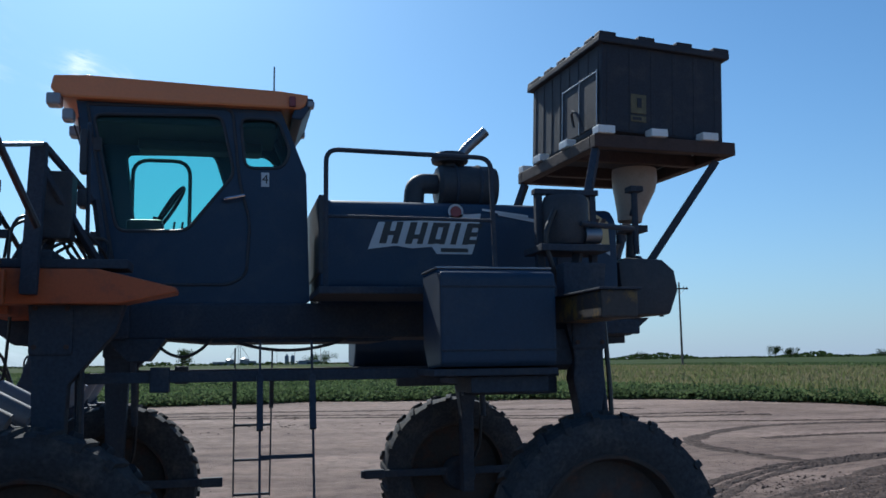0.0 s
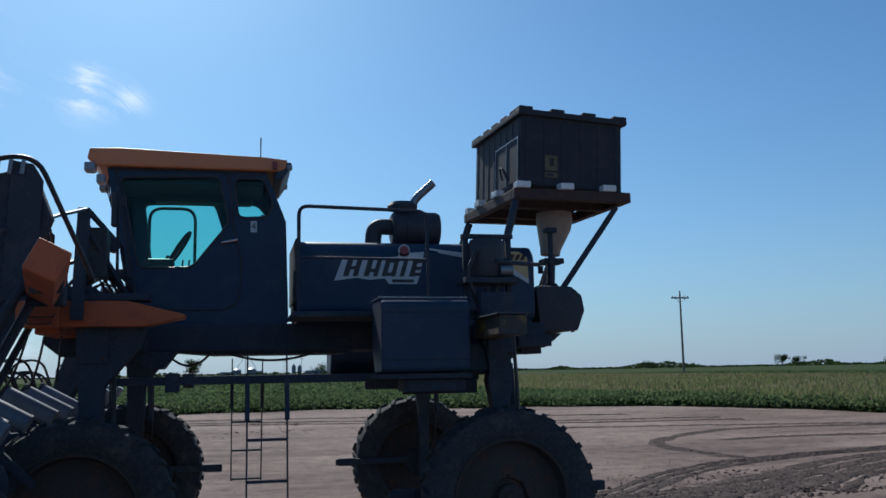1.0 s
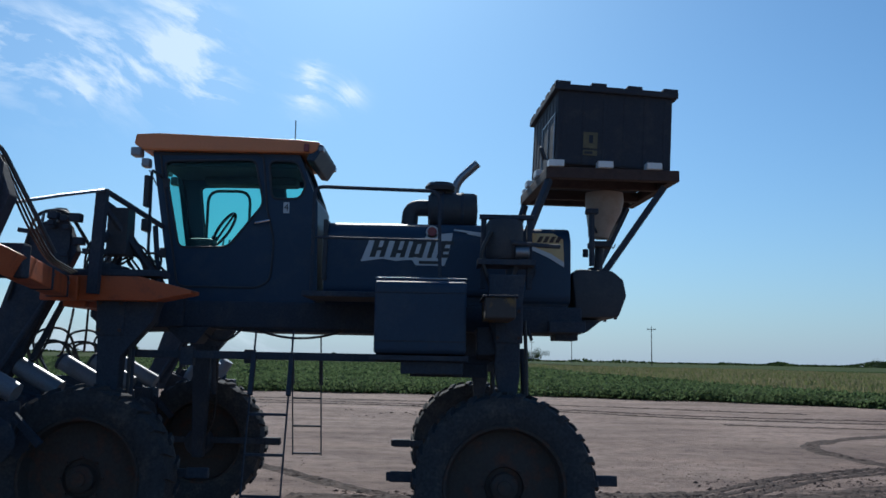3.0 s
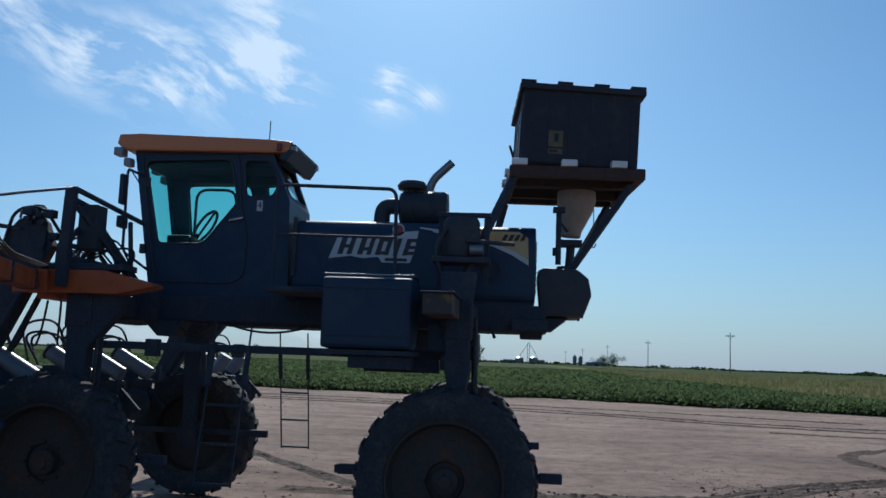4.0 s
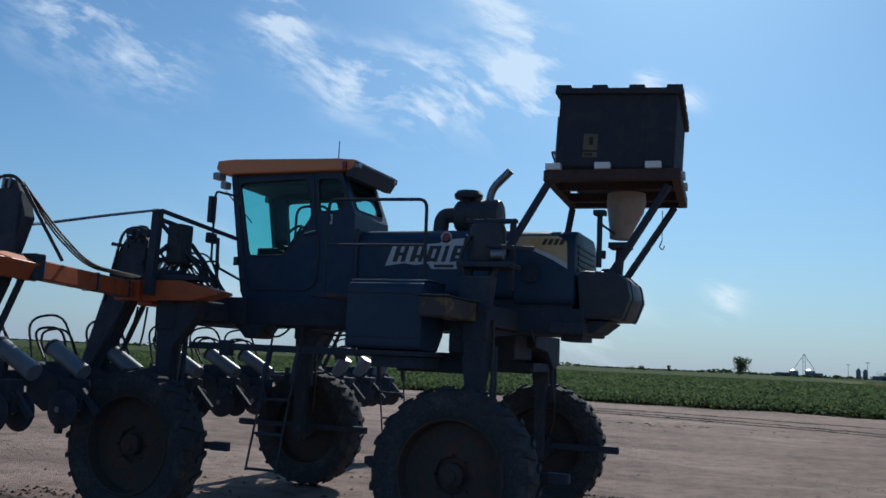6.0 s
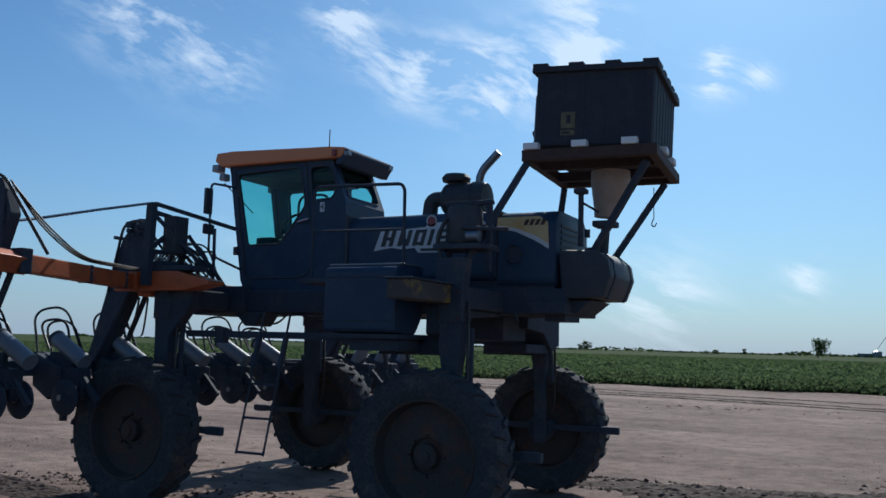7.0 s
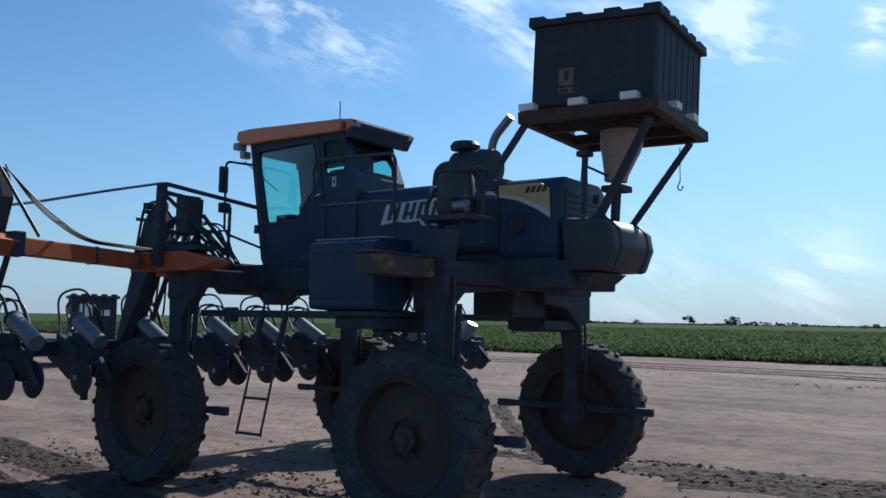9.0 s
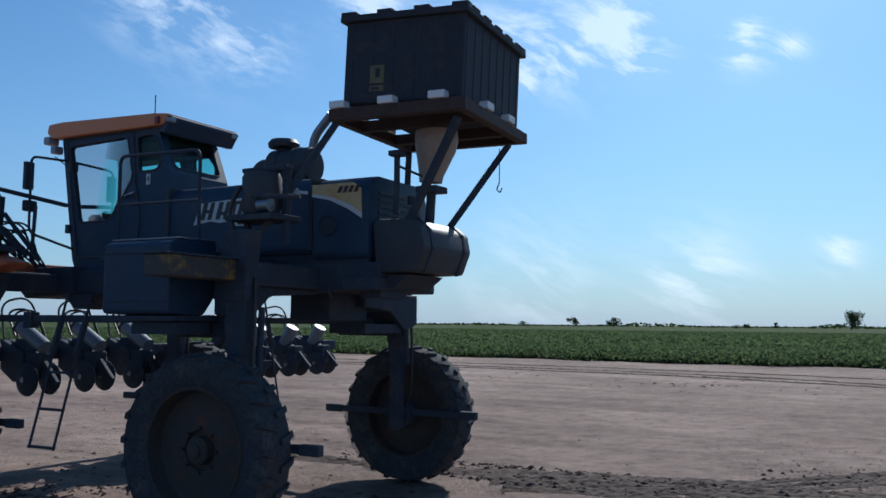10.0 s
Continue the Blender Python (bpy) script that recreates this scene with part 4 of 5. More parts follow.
bpart("tie_rod", tube([(-3.94, -0.87, 3.14), (-4.02, -1.5, 2.98), (-4.1, -2.2, 2.79), (-4.1, -3.2, 2.57)], 0.014, 8), STEEL, None, "bright steel tie rod")
ARM = [(-4.72, 2.80), (-4.64, 2.90), (-4.46, 2.95), (-4.38, 2.88), (-4.29, 2.65), (-4.50, 2.20), (-4.84, 1.50), (-4.92, 1.34), (-5.20, 1.34), (-5.14, 1.50), (-4.84, 2.45)]
for yy, dx, dz in ((-0.46, 0.0, 0.0), (-2.60, 0.44, 0.12), (4.2, 0.0, 0.0)):
    a = bpart("lift_arm", prism([(x + dx, z + (dz if z > 2.3 else 0)) for x, z in ARM], yy - 0.06, yy + 0.06, 0.012), FRAME, None, "tall slanted black lift arm")
    bpart("arm_plate", prism([(-4.55 + dx, 2.25), (-4.36 + dx, 2.3), (-4.34 + dx, 2.87 + dz), (-4.40 + dx, 2.97 + dz), (-4.52 + dx, 2.99 + dz)], yy - 0.09, yy - 0.06, 0.006), FRAME, a)
    bpart("arm_link", tube([(-4.42 + dx, yy - 0.11, 2.35), (-4.98 + dx, yy - 0.11, 1.42)], 0.03, 8), FRAME, a)
    bpart("arm_chain", tube(sag((-4.86 + dx, yy + 0.1, 2.35), (-5.25 + dx, yy + 0.12, 1.45), 0.10), 0.012, 6), HOSE, a)
    bpart("arm_hose", tube(bend([(-4.86 + dx, yy - 0.09, 2.2), (-4.66 + dx, yy - 0.1, 2.99 + dz), (-4.38 + dx, yy - 0.1, 3.02 + dz), (-4.08 + dx, yy + 0.2, 2.42)], 0.16), 0.016, 8), HOSE, a, "", True)
    bpart("lift_cylinder", tube([(-4.40 + dx, yy + 0.10, 2.3), (-4.78 + dx, yy + 0.10, 1.5)], 0.03, 10), FRAME, a, "black hydraulic ram", True)
    for k in range(3):
        bpart("arm_fitting", tube([(-4.60 + dx + 0.07 * k, yy - 0.10, 2.90 + dz), (-4.59 + dx + 0.07 * k, yy - 0.10, 2.99 + dz)], 0.014, 6), STEEL, a)
for k in range(3):
    bpart("boom_hose", tube(bend([(-4.02 + k * 0.02, -2.55, 3.10 - k * 0.02), (-3.97 + k * 0.02, -2.25, 2.72 + k * 0.02), (-4.0 + k * 0.015, -1.75, 2.44 + k * 0.012), (-4.2 + k * 0.02, -0.8, 2.42 + k * 0.01)], 0.45, 8), 0.009, 6), HOSE, None, "black hose slung along the boom", True)
hr = random.Random(11)
for k in range(12):
    p = [(-4.2 + hr.uniform(-0.1, 0.1), -0.3 + hr.uniform(-0.1, 0.3), 2.36), (-4.1 + hr.uniform(-0.25, 0.2), -0.15 + hr.uniform(-0.2, 0.3), 2.55 + hr.uniform(0.1, 0.35)),
         (-3.85 + hr.uniform(-0.2, 0.15), 0.0 + hr.uniform(-0.1, 0.3), 2.6 + hr.uniform(0.0, 0.25)), (-3.78 + hr.uniform(-0.1, 0.15), 0.15 + hr.uniform(-0.1, 0.2), 2.34)]
    mast_part("coil_hose", tube(bend(p, 0.22, 6), 0.011, 6), HOSE, None, "", True)
for a, c in (((-4.06, 0.05, 3.06), (-4.08, -0.42, 2.72)), ((-4.08, -0.42, 2.68), (-4.06, 0.05, 2.68)), ((-4.06, -0.4, 3.10), (-4.06, 0.05, 3.06)), ((-3.74, 0.2, 2.4), (-3.84, 0.3, 3.0)),
             ((-4.0, 0.05, 2.9), (-3.72, 0.28, 2.42))):
    mast_part("frame_bar", beam(a, c, 0.035, 0.045), FRAME, mast)
mast_part("valve_block", block(-4.18, -3.98, -0.36, 0.12, 2.36, 2.58, 0.015), FRAME, None, "black hydraulic valve block")
for k in range(5):
    mast_part("valve_fitting", tube([(-4.12, -0.3 + k * 0.09, 2.56), (-4.12, -0.3 + k * 0.09, 2.66)], 0.016, 6), STEEL)
bpart("lamp_bracket", beam((-4.6, -0.52, 2.80), (-4.82, -0.54, 2.83), 0.04, 0.04), FRAME)
bpart("tool_beam", block(-5.16, -5.0, -4.6, 7.2, 1.26, 1.42, 0.012), FRAME, None, "long black square tool beam")
for yy in (-1.2, 3.1):
    bpart("stand_post", block(-4.72, -4.66, yy - 0.03, yy + 0.03, 0.8, 1.50, 0.006), FRAME, None, "upright parking stand")
    bpart("stand_arm", beam((-4.69, yy, 1.35), (-5.05, yy, 1.35), 0.06, 0.06), FRAME)


def row_unit(y):
    """A seeding unit: grey tube on top, frame, two round blades, down hoses."""
    u = bpart("row_unit", prism([(-5.0, 1.38), (-4.95, 1.5), (-4.55, 1.38), (-4.35, 1.2), (-4.4, 1.05), (-4.62, 1.1), (-4.85, 1.22), (-5.0, 1.24)], y - 0.05, y + 0.05, 0.012), FRAME, None, "black seeding unit")
    ends = [(-4.78, y, 1.24), (-4.54, y, 1.66)] if y > 4 else ([(-4.66, y, 1.67), (-4.20, y, 1.43)] if y < -1.5 else [(-4.86, y, 1.67), (-4.40, y, 1.42)])
    bpart("seed_tube", tube(ends, 0.105 if y > 4 else 0.085, 18), TUBEG, u, "grey painted cylinder", True)
    bpart("tube_cap", tube([ends[0], [p + (q - p) * 0.06 for p, q in zip(*ends)]], 0.112 if y > 4 else 0.092, 18), FRAME, u, "", True)
    bpart("unit_hopper", prism([(-5.04, 1.52), (-4.62, 1.36), (-4.58, 1.14), (-4.78, 1.02), (-5.02, 1.16)], y - 0.13, y + 0.13, 0.02), FRAME, u, "dark seed hopper")
    for k in range(2):
        bpart("drop_hose", tube(bend([(-4.98, y - 0.1 + k * 0.2, 1.42), (-5.16, y - 0.06 + k * 0.16, 1.95 - k * 0.12), (-4.86, y + 0.1 + k * 0.1, 2.02 - k * 0.15), (-4.66, y + 0.28, 1.34)], 0.2, 6), 0.013, 6), HOSE, u, "", True)
    bpart("tube_bracket", block(-4.9, -4.55, y - 0.03, y + 0.03, 1.30, 1.52, 0.008), FRAME, u)
    for sy in (-1, 1):
        bpart("blade", lathe([(0.0, -0.06), (0.07, -0.055), (0.14, -0.03), (0.185, -0.006), (0.19, 0.008), (0.18, 0.02), (0.06, 0.03), (0.0, 0.03)], 26, None, "y", (-4.50, y + 0.15 * sy, 1.06)), FRAME, u, "round dark domed blade", True)
        bpart("blade_hub", tube([(-4.50, y + 0.15 * sy - 0.07, 1.06), (-4.50, y + 0.15 * sy + 0.05, 1.06)], 0.03, 10), STEEL, u)
        bpart("blade_arm", beam((-4.50, y + 0.10 * sy, 1.06), (-4.62, y + 0.06 * sy, 1.36), 0.03, 0.05), FRAME, u)
    bpart("unit_block", block(-4.66, -4.40, y - 0.10, y + 0.10, 1.16, 1.36, 0.02), FRAME, u)
    bpart("press_arm", beam((-4.42, y, 1.26), (-4.18, y, 1.02), 0.05, 0.06), FRAME, u)
    bpart("unit_hose", tube(bend([(-5.0, y + 0.04, 1.55), (-5.2, y + 0.05, 1.85), (-4.9, y + 0.16, 1.88), (-4.72, y + 0.12, 1.4)], 0.16, 6), 0.014, 6), HOSE, u, "", True)
    return u


for y in (-4.35, -3.57, -2.8, -2.05, -1.22, -0.42, 0.62, 1.41, 2.17, 4.6, 5.35, 6.1):
    row_unit(y)

# fittings and drooping lines round the boom foot
fr = random.Random(21)
for k in range(14):
    x, y, z = -4.42 + fr.uniform(-0.12, 0.22), -0.56 + fr.uniform(-0.1, 0.12), 2.5 + fr.uniform(-0.05, 0.45)
    w = fr.uniform(0.02, 0.05)
    bpart("valve_fitting", block(x - w, x + w, y - w, y + w, z - w * 0.8, z + w * 0.8, 0.006), FRAME)
for k in range(4):
    x = -4.55 + 0.13 * k
    bpart("droop_hose", tube(sag((x, -0.5, 2.14), (x - 0.35 + 0.1 * k, -0.42, 1.62 + 0.05 * k), 0.12), 0.011, 6), HOSE, None, "", True)
for yy in (-3.9, -3.1, -2.4):
    bpart("looped_hose", tube(bend([(-5.05, yy, 1.40), (-5.0, yy - 0.1, 1.98), (-4.75, yy + 0.25, 2.0), (-4.7, yy + 0.42, 1.36)], 0.24, 7), 0.016, 8), HOSE, None, "black hose looping over the tool beam", True)
bpart("top_valve", lathe([(0.0, 2.92), (0.07, 2.92), (0.08, 2.95), (0.08, 3.02), (0.05, 3.06), (0.0, 3.06)], 16, None, "z", (-4.48, -0.46, -0.02)), FRAME, None, "", True)

# ---- yard tracks, clods and painted shade bands ----
def strip(points, half, seed, churn=0.45):
    """A churned band along a line of points: lumpy, ragged at its edges, lying on the dirt."""
    pts = bend([(*p, 0) for p in points], 3.0, 10)
    near = half >= 0.05
    step, across = (0.05, 9) if near else (0.2, 4)
    line = []
    for a, c in zip(pts, pts[1:]):
        n = max(1, int((c - a).length / step))
        line += [a.lerp(c, i / n) for i in range(n)]
    verts, faces, row = [], [], None
    for i, p in enumerate(line[:-1]):
        d = (line[i + 1] - p).normalized()
        side = Vector((-d.y, d.x, 0))
        w = half * (1 + churn * 1.6 * noise.noise((i * step * 1.3, seed, 0)))
        now = []
        for k in range(across):
            f = 2 * k / (across - 1) - 1
            q = p + side * (w * f)
            lump = 0.5 * noise.noise((q.x * 9, q.y * 9, seed)) + 0.5 * noise.noise((q.x * 37, q.y * 37, seed))
            edge = 1 - abs(f) ** 3
            now.append(len(verts))
            verts.append((q.x, q.y, dirt_height(q.x, q.y) - 0.030 + edge * (0.018 + 0.050 * lump * min(1, half * 8))))
        if row:
            faces += [(row[k], row[k + 1], now[k + 1], now[k]) for k in range(across - 1)]
        row = now
    return verts, faces


def joined(name, pieces, mat, label, category, kind=""):
    verts, faces = [], []
    for v, f in pieces:
        o = len(verts)
        verts += v
        faces += [tuple(i + o for i in q) for q in f]
    me = bpy.data.meshes.new(name)
    me.from_pydata(verts, [], faces)
    me.materials.append(mat)
    return tagged(new(name, me), label, category, kind=kind)


TRACKS_AND_SHADE = [([(16.7, 15.2), (12.6, 15.8), (10.7, 15.4), (8.4, 13.7), (7.4, 12.6), (6.8, 11.2), (6.9, 9.2), (7.2, 7.4)], 0.15),
          ([(13.5, 9.6), (10.4, 8.6), (8.5, 8.15), (6.46, 7.4), (4.6, 6.1), (2.7, 4.1), (1.2, 2.9)], 0.20),
          ([(14, 8.6), (10.7, 7.5), (8.6, 6.6), (7.0, 5.6), (5.2, 4.4), (4.0, 3.5), (3.0, 2.2), (2.4, 1.0)], 0.42), ([(14, 7.6), (10, 6.6), (7.4, 5.2), (5.6, 3.4)], 0.2),
          ([(14, 19.5), (6.7, 20.7), (2.8, 23.5), (-4, 25.5), (-14, 26), (-26, 24)], 0.09),
          ([(14, 21.0), (6.7, 22.1), (2.8, 24.9), (-4, 27.0), (-14, 27.4), (-26, 25.6)], 0.08),
          ([(12, 24.5), (4, 27.5), (-6, 29.5), (-22, 29.5)], 0.09), ([(24, 12), (14, 17.0), (7, 18.2)], 0.06), ([(22, 9.5), (13, 12.5), (9, 12.3)], 0.12),
          # bands from (-8, -0.4) and (-7, -1.5): dark soil, also painting in machine shadow
          ([(-5.8, 9.0), (-4.4, 7.0), (-2.2, 4.05), (-1.2, 2.9)], 0.12), ([(-8, -0.4), (-5.4, -0.9), (-3.2, -1.6), (-1, -2.3), (1, -2.6)], 0.30), ([(-7, -1.5), (-5, -1.9), (-2.5, -2.7)], 0.22), ([(0.2, 2.9), (2, 3.3), (4.2, 4.0), (7, 5.4)], 0.30), ([(-3, 3.4), (-1.5, 3.2), (0.6, 3.6), (2.5, 4.3)], 0.16)]
LANES = []
for pts, w in TRACKS_AND_SHADE:
    lanes = 3 if w >= 0.17 else 1
    for k in range(lanes):
        off = (k - (lanes - 1) / 2) * w * 1.15
        LANES.append(([(x + off * 0.75, y - off * 0.75) for x, y in pts], w / lanes * 1.45))
joined("tyre_tracks_and_shade", [strip(p, w, k) for k, (p, w) in enumerate(LANES)], TRACK, "dark damp churned tyre tracks across the dirt yard, with two near bands of churned dirt and painted shade", "tracks", "stuff")


def clod_patch(cx, cy, rx, ry, n, size, seed):
    rnd = random.Random(seed)
    out = []
    for _ in range(n):
        a, q = rnd.uniform(0, 6.283), math.sqrt(rnd.random())
        x, y = cx + rx * q * math.cos(a), cy + ry * q * math.sin(a)
        if any(math.hypot(x - wx, y - wy) < 0.5 for wx, wy, _o in WHEELS):
            continue
        s = size * rnd.uniform(0.3, 1.0) ** 1.5
        z = dirt_height(x, y) - 0.03
        t, f = rnd.uniform(0, 3), rnd.uniform(0.5, 1.8)
        base = [(x + s * f * math.cos(t + k * 1.257) * rnd.uniform(0.7, 1.2), y + s * math.sin(t + k * 1.257) * rnd.uniform(0.7, 1.2), z - 0.003) for k in range(5)]
        top = (x + rnd.uniform(-0.3, 0.3) * s, y + rnd.uniform(-0.3, 0.3) * s, z + s * rnd.uniform(0.35, 0.8))
        out.append((base + [top], [(k, (k + 1) % 5, 5) for k in range(5)]))
    return out


clods = clod_patch(2.2, 3.5, 4.6, 0.7, 1500, 0.05, 5) + clod_patch(6.5, 5.2, 4.0, 1.2, 700, 0.04, 15) + clod_patch(-5.5, -0.6, 2.2, 0.8, 500, 0.045, 16) + clod_patch(-2.4, 0.0, 1.6, 0.6, 500, 0.04, 17) + clod_patch(2, 9, 9, 6, 700, 0.018, 18) + clod_patch(-3.5, -1.4, 3.0, 1.0, 300, 0.04, 6) + clod_patch(-2, 1.5, 3.5, 2.5, 250, 0.04, 7) + clod_patch(0, 12, 20, 12, 300, 0.025, 8) \
    + clod_patch(-6, 21, 10, 3.5, 90, 0.06, 9) + clod_patch(5.5, 6.5, 3.5, 2.0, 500, 0.022, 10) + clod_patch(-1.0, 20.5, 2.5, 0.8, 30, 0.07, 11) + clod_patch(-8, 3, 6, 6, 400, 0.03, 12)
joined("dirt_clods", clods, TRACK, "scattered dark clods of dry dirt on the yard", "clods", "stuff")


# ---- crop and grass ----
def leaf_material(name, stops, trans=0.35):
    m = bpy.data.materials.new(name)
    m.use_nodes = True
    nt = m.node_tree
    b = nt.nodes["Principled BSDF"]
    geo = nt.nodes.new("ShaderNodeNewGeometry")
    tc = nt.nodes.new("ShaderNodeTexCoord")
    nz = nt.nodes.new("ShaderNodeTexNoise")
    nz.inputs["Scale"].default_value, nz.inputs["Detail"].default_value = 0.11, 6
    nt.links.new(tc.outputs["Object"], nz.inputs["Vector"])
    nf = nt.nodes.new("ShaderNodeTexNoise")
    nf.inputs["Scale"].default_value, nf.inputs["Detail"].default_value = 2.3, 8
    nt.links.new(tc.outputs["Object"], nf.inputs["Vector"])
    av = nt.nodes.new("ShaderNodeMath")
    av.operation = "MULTIPLY_ADD"
    av.inputs[1].default_value = 0.35
    nt.links.new(geo.outputs["Random Per Island"], av.inputs[0])
    mu = nt.nodes.new("ShaderNodeMath")
    mu.operation = "MULTIPLY_ADD"
    mu.inputs[1].default_value = 0.5
    nt.links.new(nz.outputs["Fac"], mu.inputs[0])
    mf = nt.nodes.new("ShaderNodeMath")
    mf.operation = "MULTIPLY"
    mf.inputs[1].default_value = 0.35
    nt.links.new(nf.outputs["Fac"], mf.inputs[0])
    nt.links.new(mf.outputs[0], mu.inputs[2])
    nt.links.new(mu.outputs[0], av.inputs[2])
    r = nt.nodes.new("ShaderNodeValToRGB")
    while len(r.color_ramp.elements) < len(stops):
        r.color_ramp.elements.new(0.5)
    for e, (p, c) in zip(r.color_ramp.elements, stops):
        e.position, e.color = p, (*c, 1)
    nt.links.new(av.outputs[0], r.inputs[0])
    nt.links.new(r.outputs[0], b.inputs["Base Color"])
    b.inputs["Roughness"].default_value = 0.9
    b.inputs["Specular IOR Level"].default_value = 0.04
    t = nt.nodes.new("ShaderNodeBsdfTranslucent")
    nt.links.new(r.outputs[0], t.inputs["Color"])
    mx = nt.nodes.new("ShaderNodeMixShader")
    mx.inputs[0].default_value = trans
    nt.links.new(b.outputs[0], mx.inputs[1])
    nt.links.new(t.outputs[0], mx.inputs[2])
    out = [n for n in nt.nodes if n.type == "OUTPUT_MATERIAL"][0]
    nt.links.new(mx.outputs[0], out.inputs["Surface"])
    return m


LEAF = leaf_material("crop_leaf", [(0.25, (0.034, 0.052, 0.022)), (0.5, (0.066, 0.100, 0.042)), (0.75, (0.098, 0.138, 0.062)), (0.95, (0.14, 0.17, 0.085))], 0.5)
GRASS = leaf_material("verge_grass", [(0.25, (0.075, 0.105, 0.04)), (0.45, (0.14, 0.17, 0.065)), (0.6, (0.20, 0.20, 0.095)), (0.75, (0.25, 0.215, 0.125)), (0.9, (0.31, 0.25, 0.175))], 0.35)
TREE = leaf_material("tree_leaf", [(0.3, (0.018, 0.032, 0.012)), (0.6, (0.035, 0.06, 0.02)), (0.9, (0.06, 0.085, 0.03))], 0.3)


def quads(centres, size, tall, rng, lean=1.0):
    """Many small leaves as pointed four-cornered blades, one island each."""
    n = len(centres)
    a = rng.uniform(0, 2 * np.pi, n)
    tilt = rng.uniform(-lean, lean, n)
    u = np.stack([np.cos(a), np.sin(a), rng.uniform(-0.3, 0.3, n)], 1)
    v = np.stack([-np.sin(a) * np.sin(tilt), np.cos(a) * np.sin(tilt), np.cos(tilt)], 1)
    u *= (size * 0.5)[:, None]
    v *= (tall * 0.5)[:, None]
    p = np.stack([centres - v, centres + u - 0.1 * v, centres + v, centres - u - 0.1 * v], 1).reshape(-1, 3)
    return p


def leaf_object(name, sheets, points, mat, label, category, kind="stuff", parent=None):
    """A mesh of leaves (four points each), with ground-covering sheets joined in."""
    vs, fs, o = [points], [], len(points)
    f = np.arange(len(points)).reshape(-1, 4)
    loops = [f.reshape(-1)]
    totals = [np.full(len(f), 4)]
    for sv, sf in sheets:
        vs.append(np.array(sv))
        loops.append(np.array(sf).reshape(-1) + o)
        totals.append(np.full(len(sf), 4))
        o += len(sv)
    verts, loops, totals = np.concatenate(vs), np.concatenate(loops), np.concatenate(totals)
    me = bpy.data.meshes.new(name)
    me.vertices.add(len(verts))
    me.vertices.foreach_set("co", verts.astype(np.float32).reshape(-1))
    me.loops.add(len(loops))
    me.loops.foreach_set("vertex_index", loops.astype(np.int32))
    me.polygons.add(len(totals))
    me.polygons.foreach_set("loop_start", np.concatenate([[0], np.cumsum(totals)[:-1]]).astype(np.int32))
    me.update(calc_edges=True)
    me.materials.append(mat)
    ob = new(name, me)
    if parent is not None:
        ob.parent = parent
        return ob
    return tagged(ob, label, category, kind=kind)


VERGE_Y = [10, 34, 47, 70, 93, 200, 372, 690, 2500]
VERGE_X = [22, 19.5, 17.5, 15, 14.5, 12, 8, 2, 2]
FAR_Y = [10, 78, 125, 160, 201, 400, 690, 2500]
FAR_X = [75, 71, 63, 53, 36, 18, 6, 6]


def verge_left(y):
    """The x at which the crop gives way to the grassy strip."""
    return float(np.interp(y, VERGE_Y, VERGE_X))


def verge_right(y):
    return float(np.interp(y, FAR_Y, FAR_X))


def sheet(left, right, front, height, rows):
    """A rolling top surface between two side lines, from front(x) outwards."""
    vs, fs, w = [], [], 101
    for j, d in enumerate(rows):
        for i in range(w):
            y = 33 + d
            f = i / (w - 1)
            x = left(y) + (right(y) - left(y)) * f
            yy = front(x) + 0.5 + d
            h = height * min(1, 0.55 + d * 0.25) + 0.05 * noise.noise((x * 0.6, yy * 0.6, 1))
            vs.append((x, yy, h))
    for j in range(len(rows) - 1):
        fs += [(j * w + i, j * w + i + 1, (j + 1) * w + i + 1, (j + 1) * w + i) for i in range(w - 1)]
    return vs, fs


rng = np.random.default_rng(4)
ROWS_OUT = [0, 0.7, 1.5, 2.5, 4, 6, 9, 13, 18, 25, 34, 46, 62, 85, 115, 160, 230, 340, 520, 800, 1300, 2100]
xs = np.concatenate([rng.uniform(-75, 22, 160000), rng.uniform(-130, -75, 30000)])
ds = rng.uniform(0, 1, 190000) ** 1.7 * 22
front_y = np.array([field_front(x) for x in xs])
ys = front_y + ds + rng.normal(0, 0.25, len(xs))
ok = xs < np.interp(ys, VERGE_Y, VERGE_X) + rng.normal(0, 0.8, len(xs))
rough = np.array([noise.noise((x * 0.5, y * 0.5, 2)) for x, y in zip(xs, ys)])
zs = rng.uniform(0.08, 0.52, len(xs)) * np.minimum(1, 0.45 + ds * 0.6) + 0.07 * rough
leaves = quads(np.stack([xs, ys, zs], 1)[ok], rng.uniform(0.10, 0.20, ok.sum()), rng.uniform(0.10, 0.20, ok.sum()), rng, 1.3)
xf = rng.uniform(-120, 110, 90000)
df = 20 + rng.uniform(0, 1, 90000) ** 1.5 * 130
yf = 34 + df
okf = (xf < np.interp(yf, VERGE_Y, VERGE_X) - 0.5) | (xf > np.interp(yf, FAR_Y, FAR_X) + 0.5)
far_leaves = quads(np.stack([xf, yf, rng.uniform(0.35, 0.56, len(xf))], 1)[okf], rng.uniform(0.25, 0.5, okf.sum()), rng.uniform(0.15, 0.3, okf.sum()), rng, 1.2)
crop_left = sheet(lambda y: -170 - (y - 33) * 2.4, verge_left, field_front, 0.40, ROWS_OUT)
crop_right = sheet(verge_right, lambda y: 110 + (y - 33) * 1.6, lambda x: 34.0, 0.42, ROWS_OUT[6:])
leaf_object("crop_field", [crop_left, crop_right], np.concatenate([leaves, far_leaves]), LEAF, "dense green knee-high bean crop reaching to the horizon", "crop")

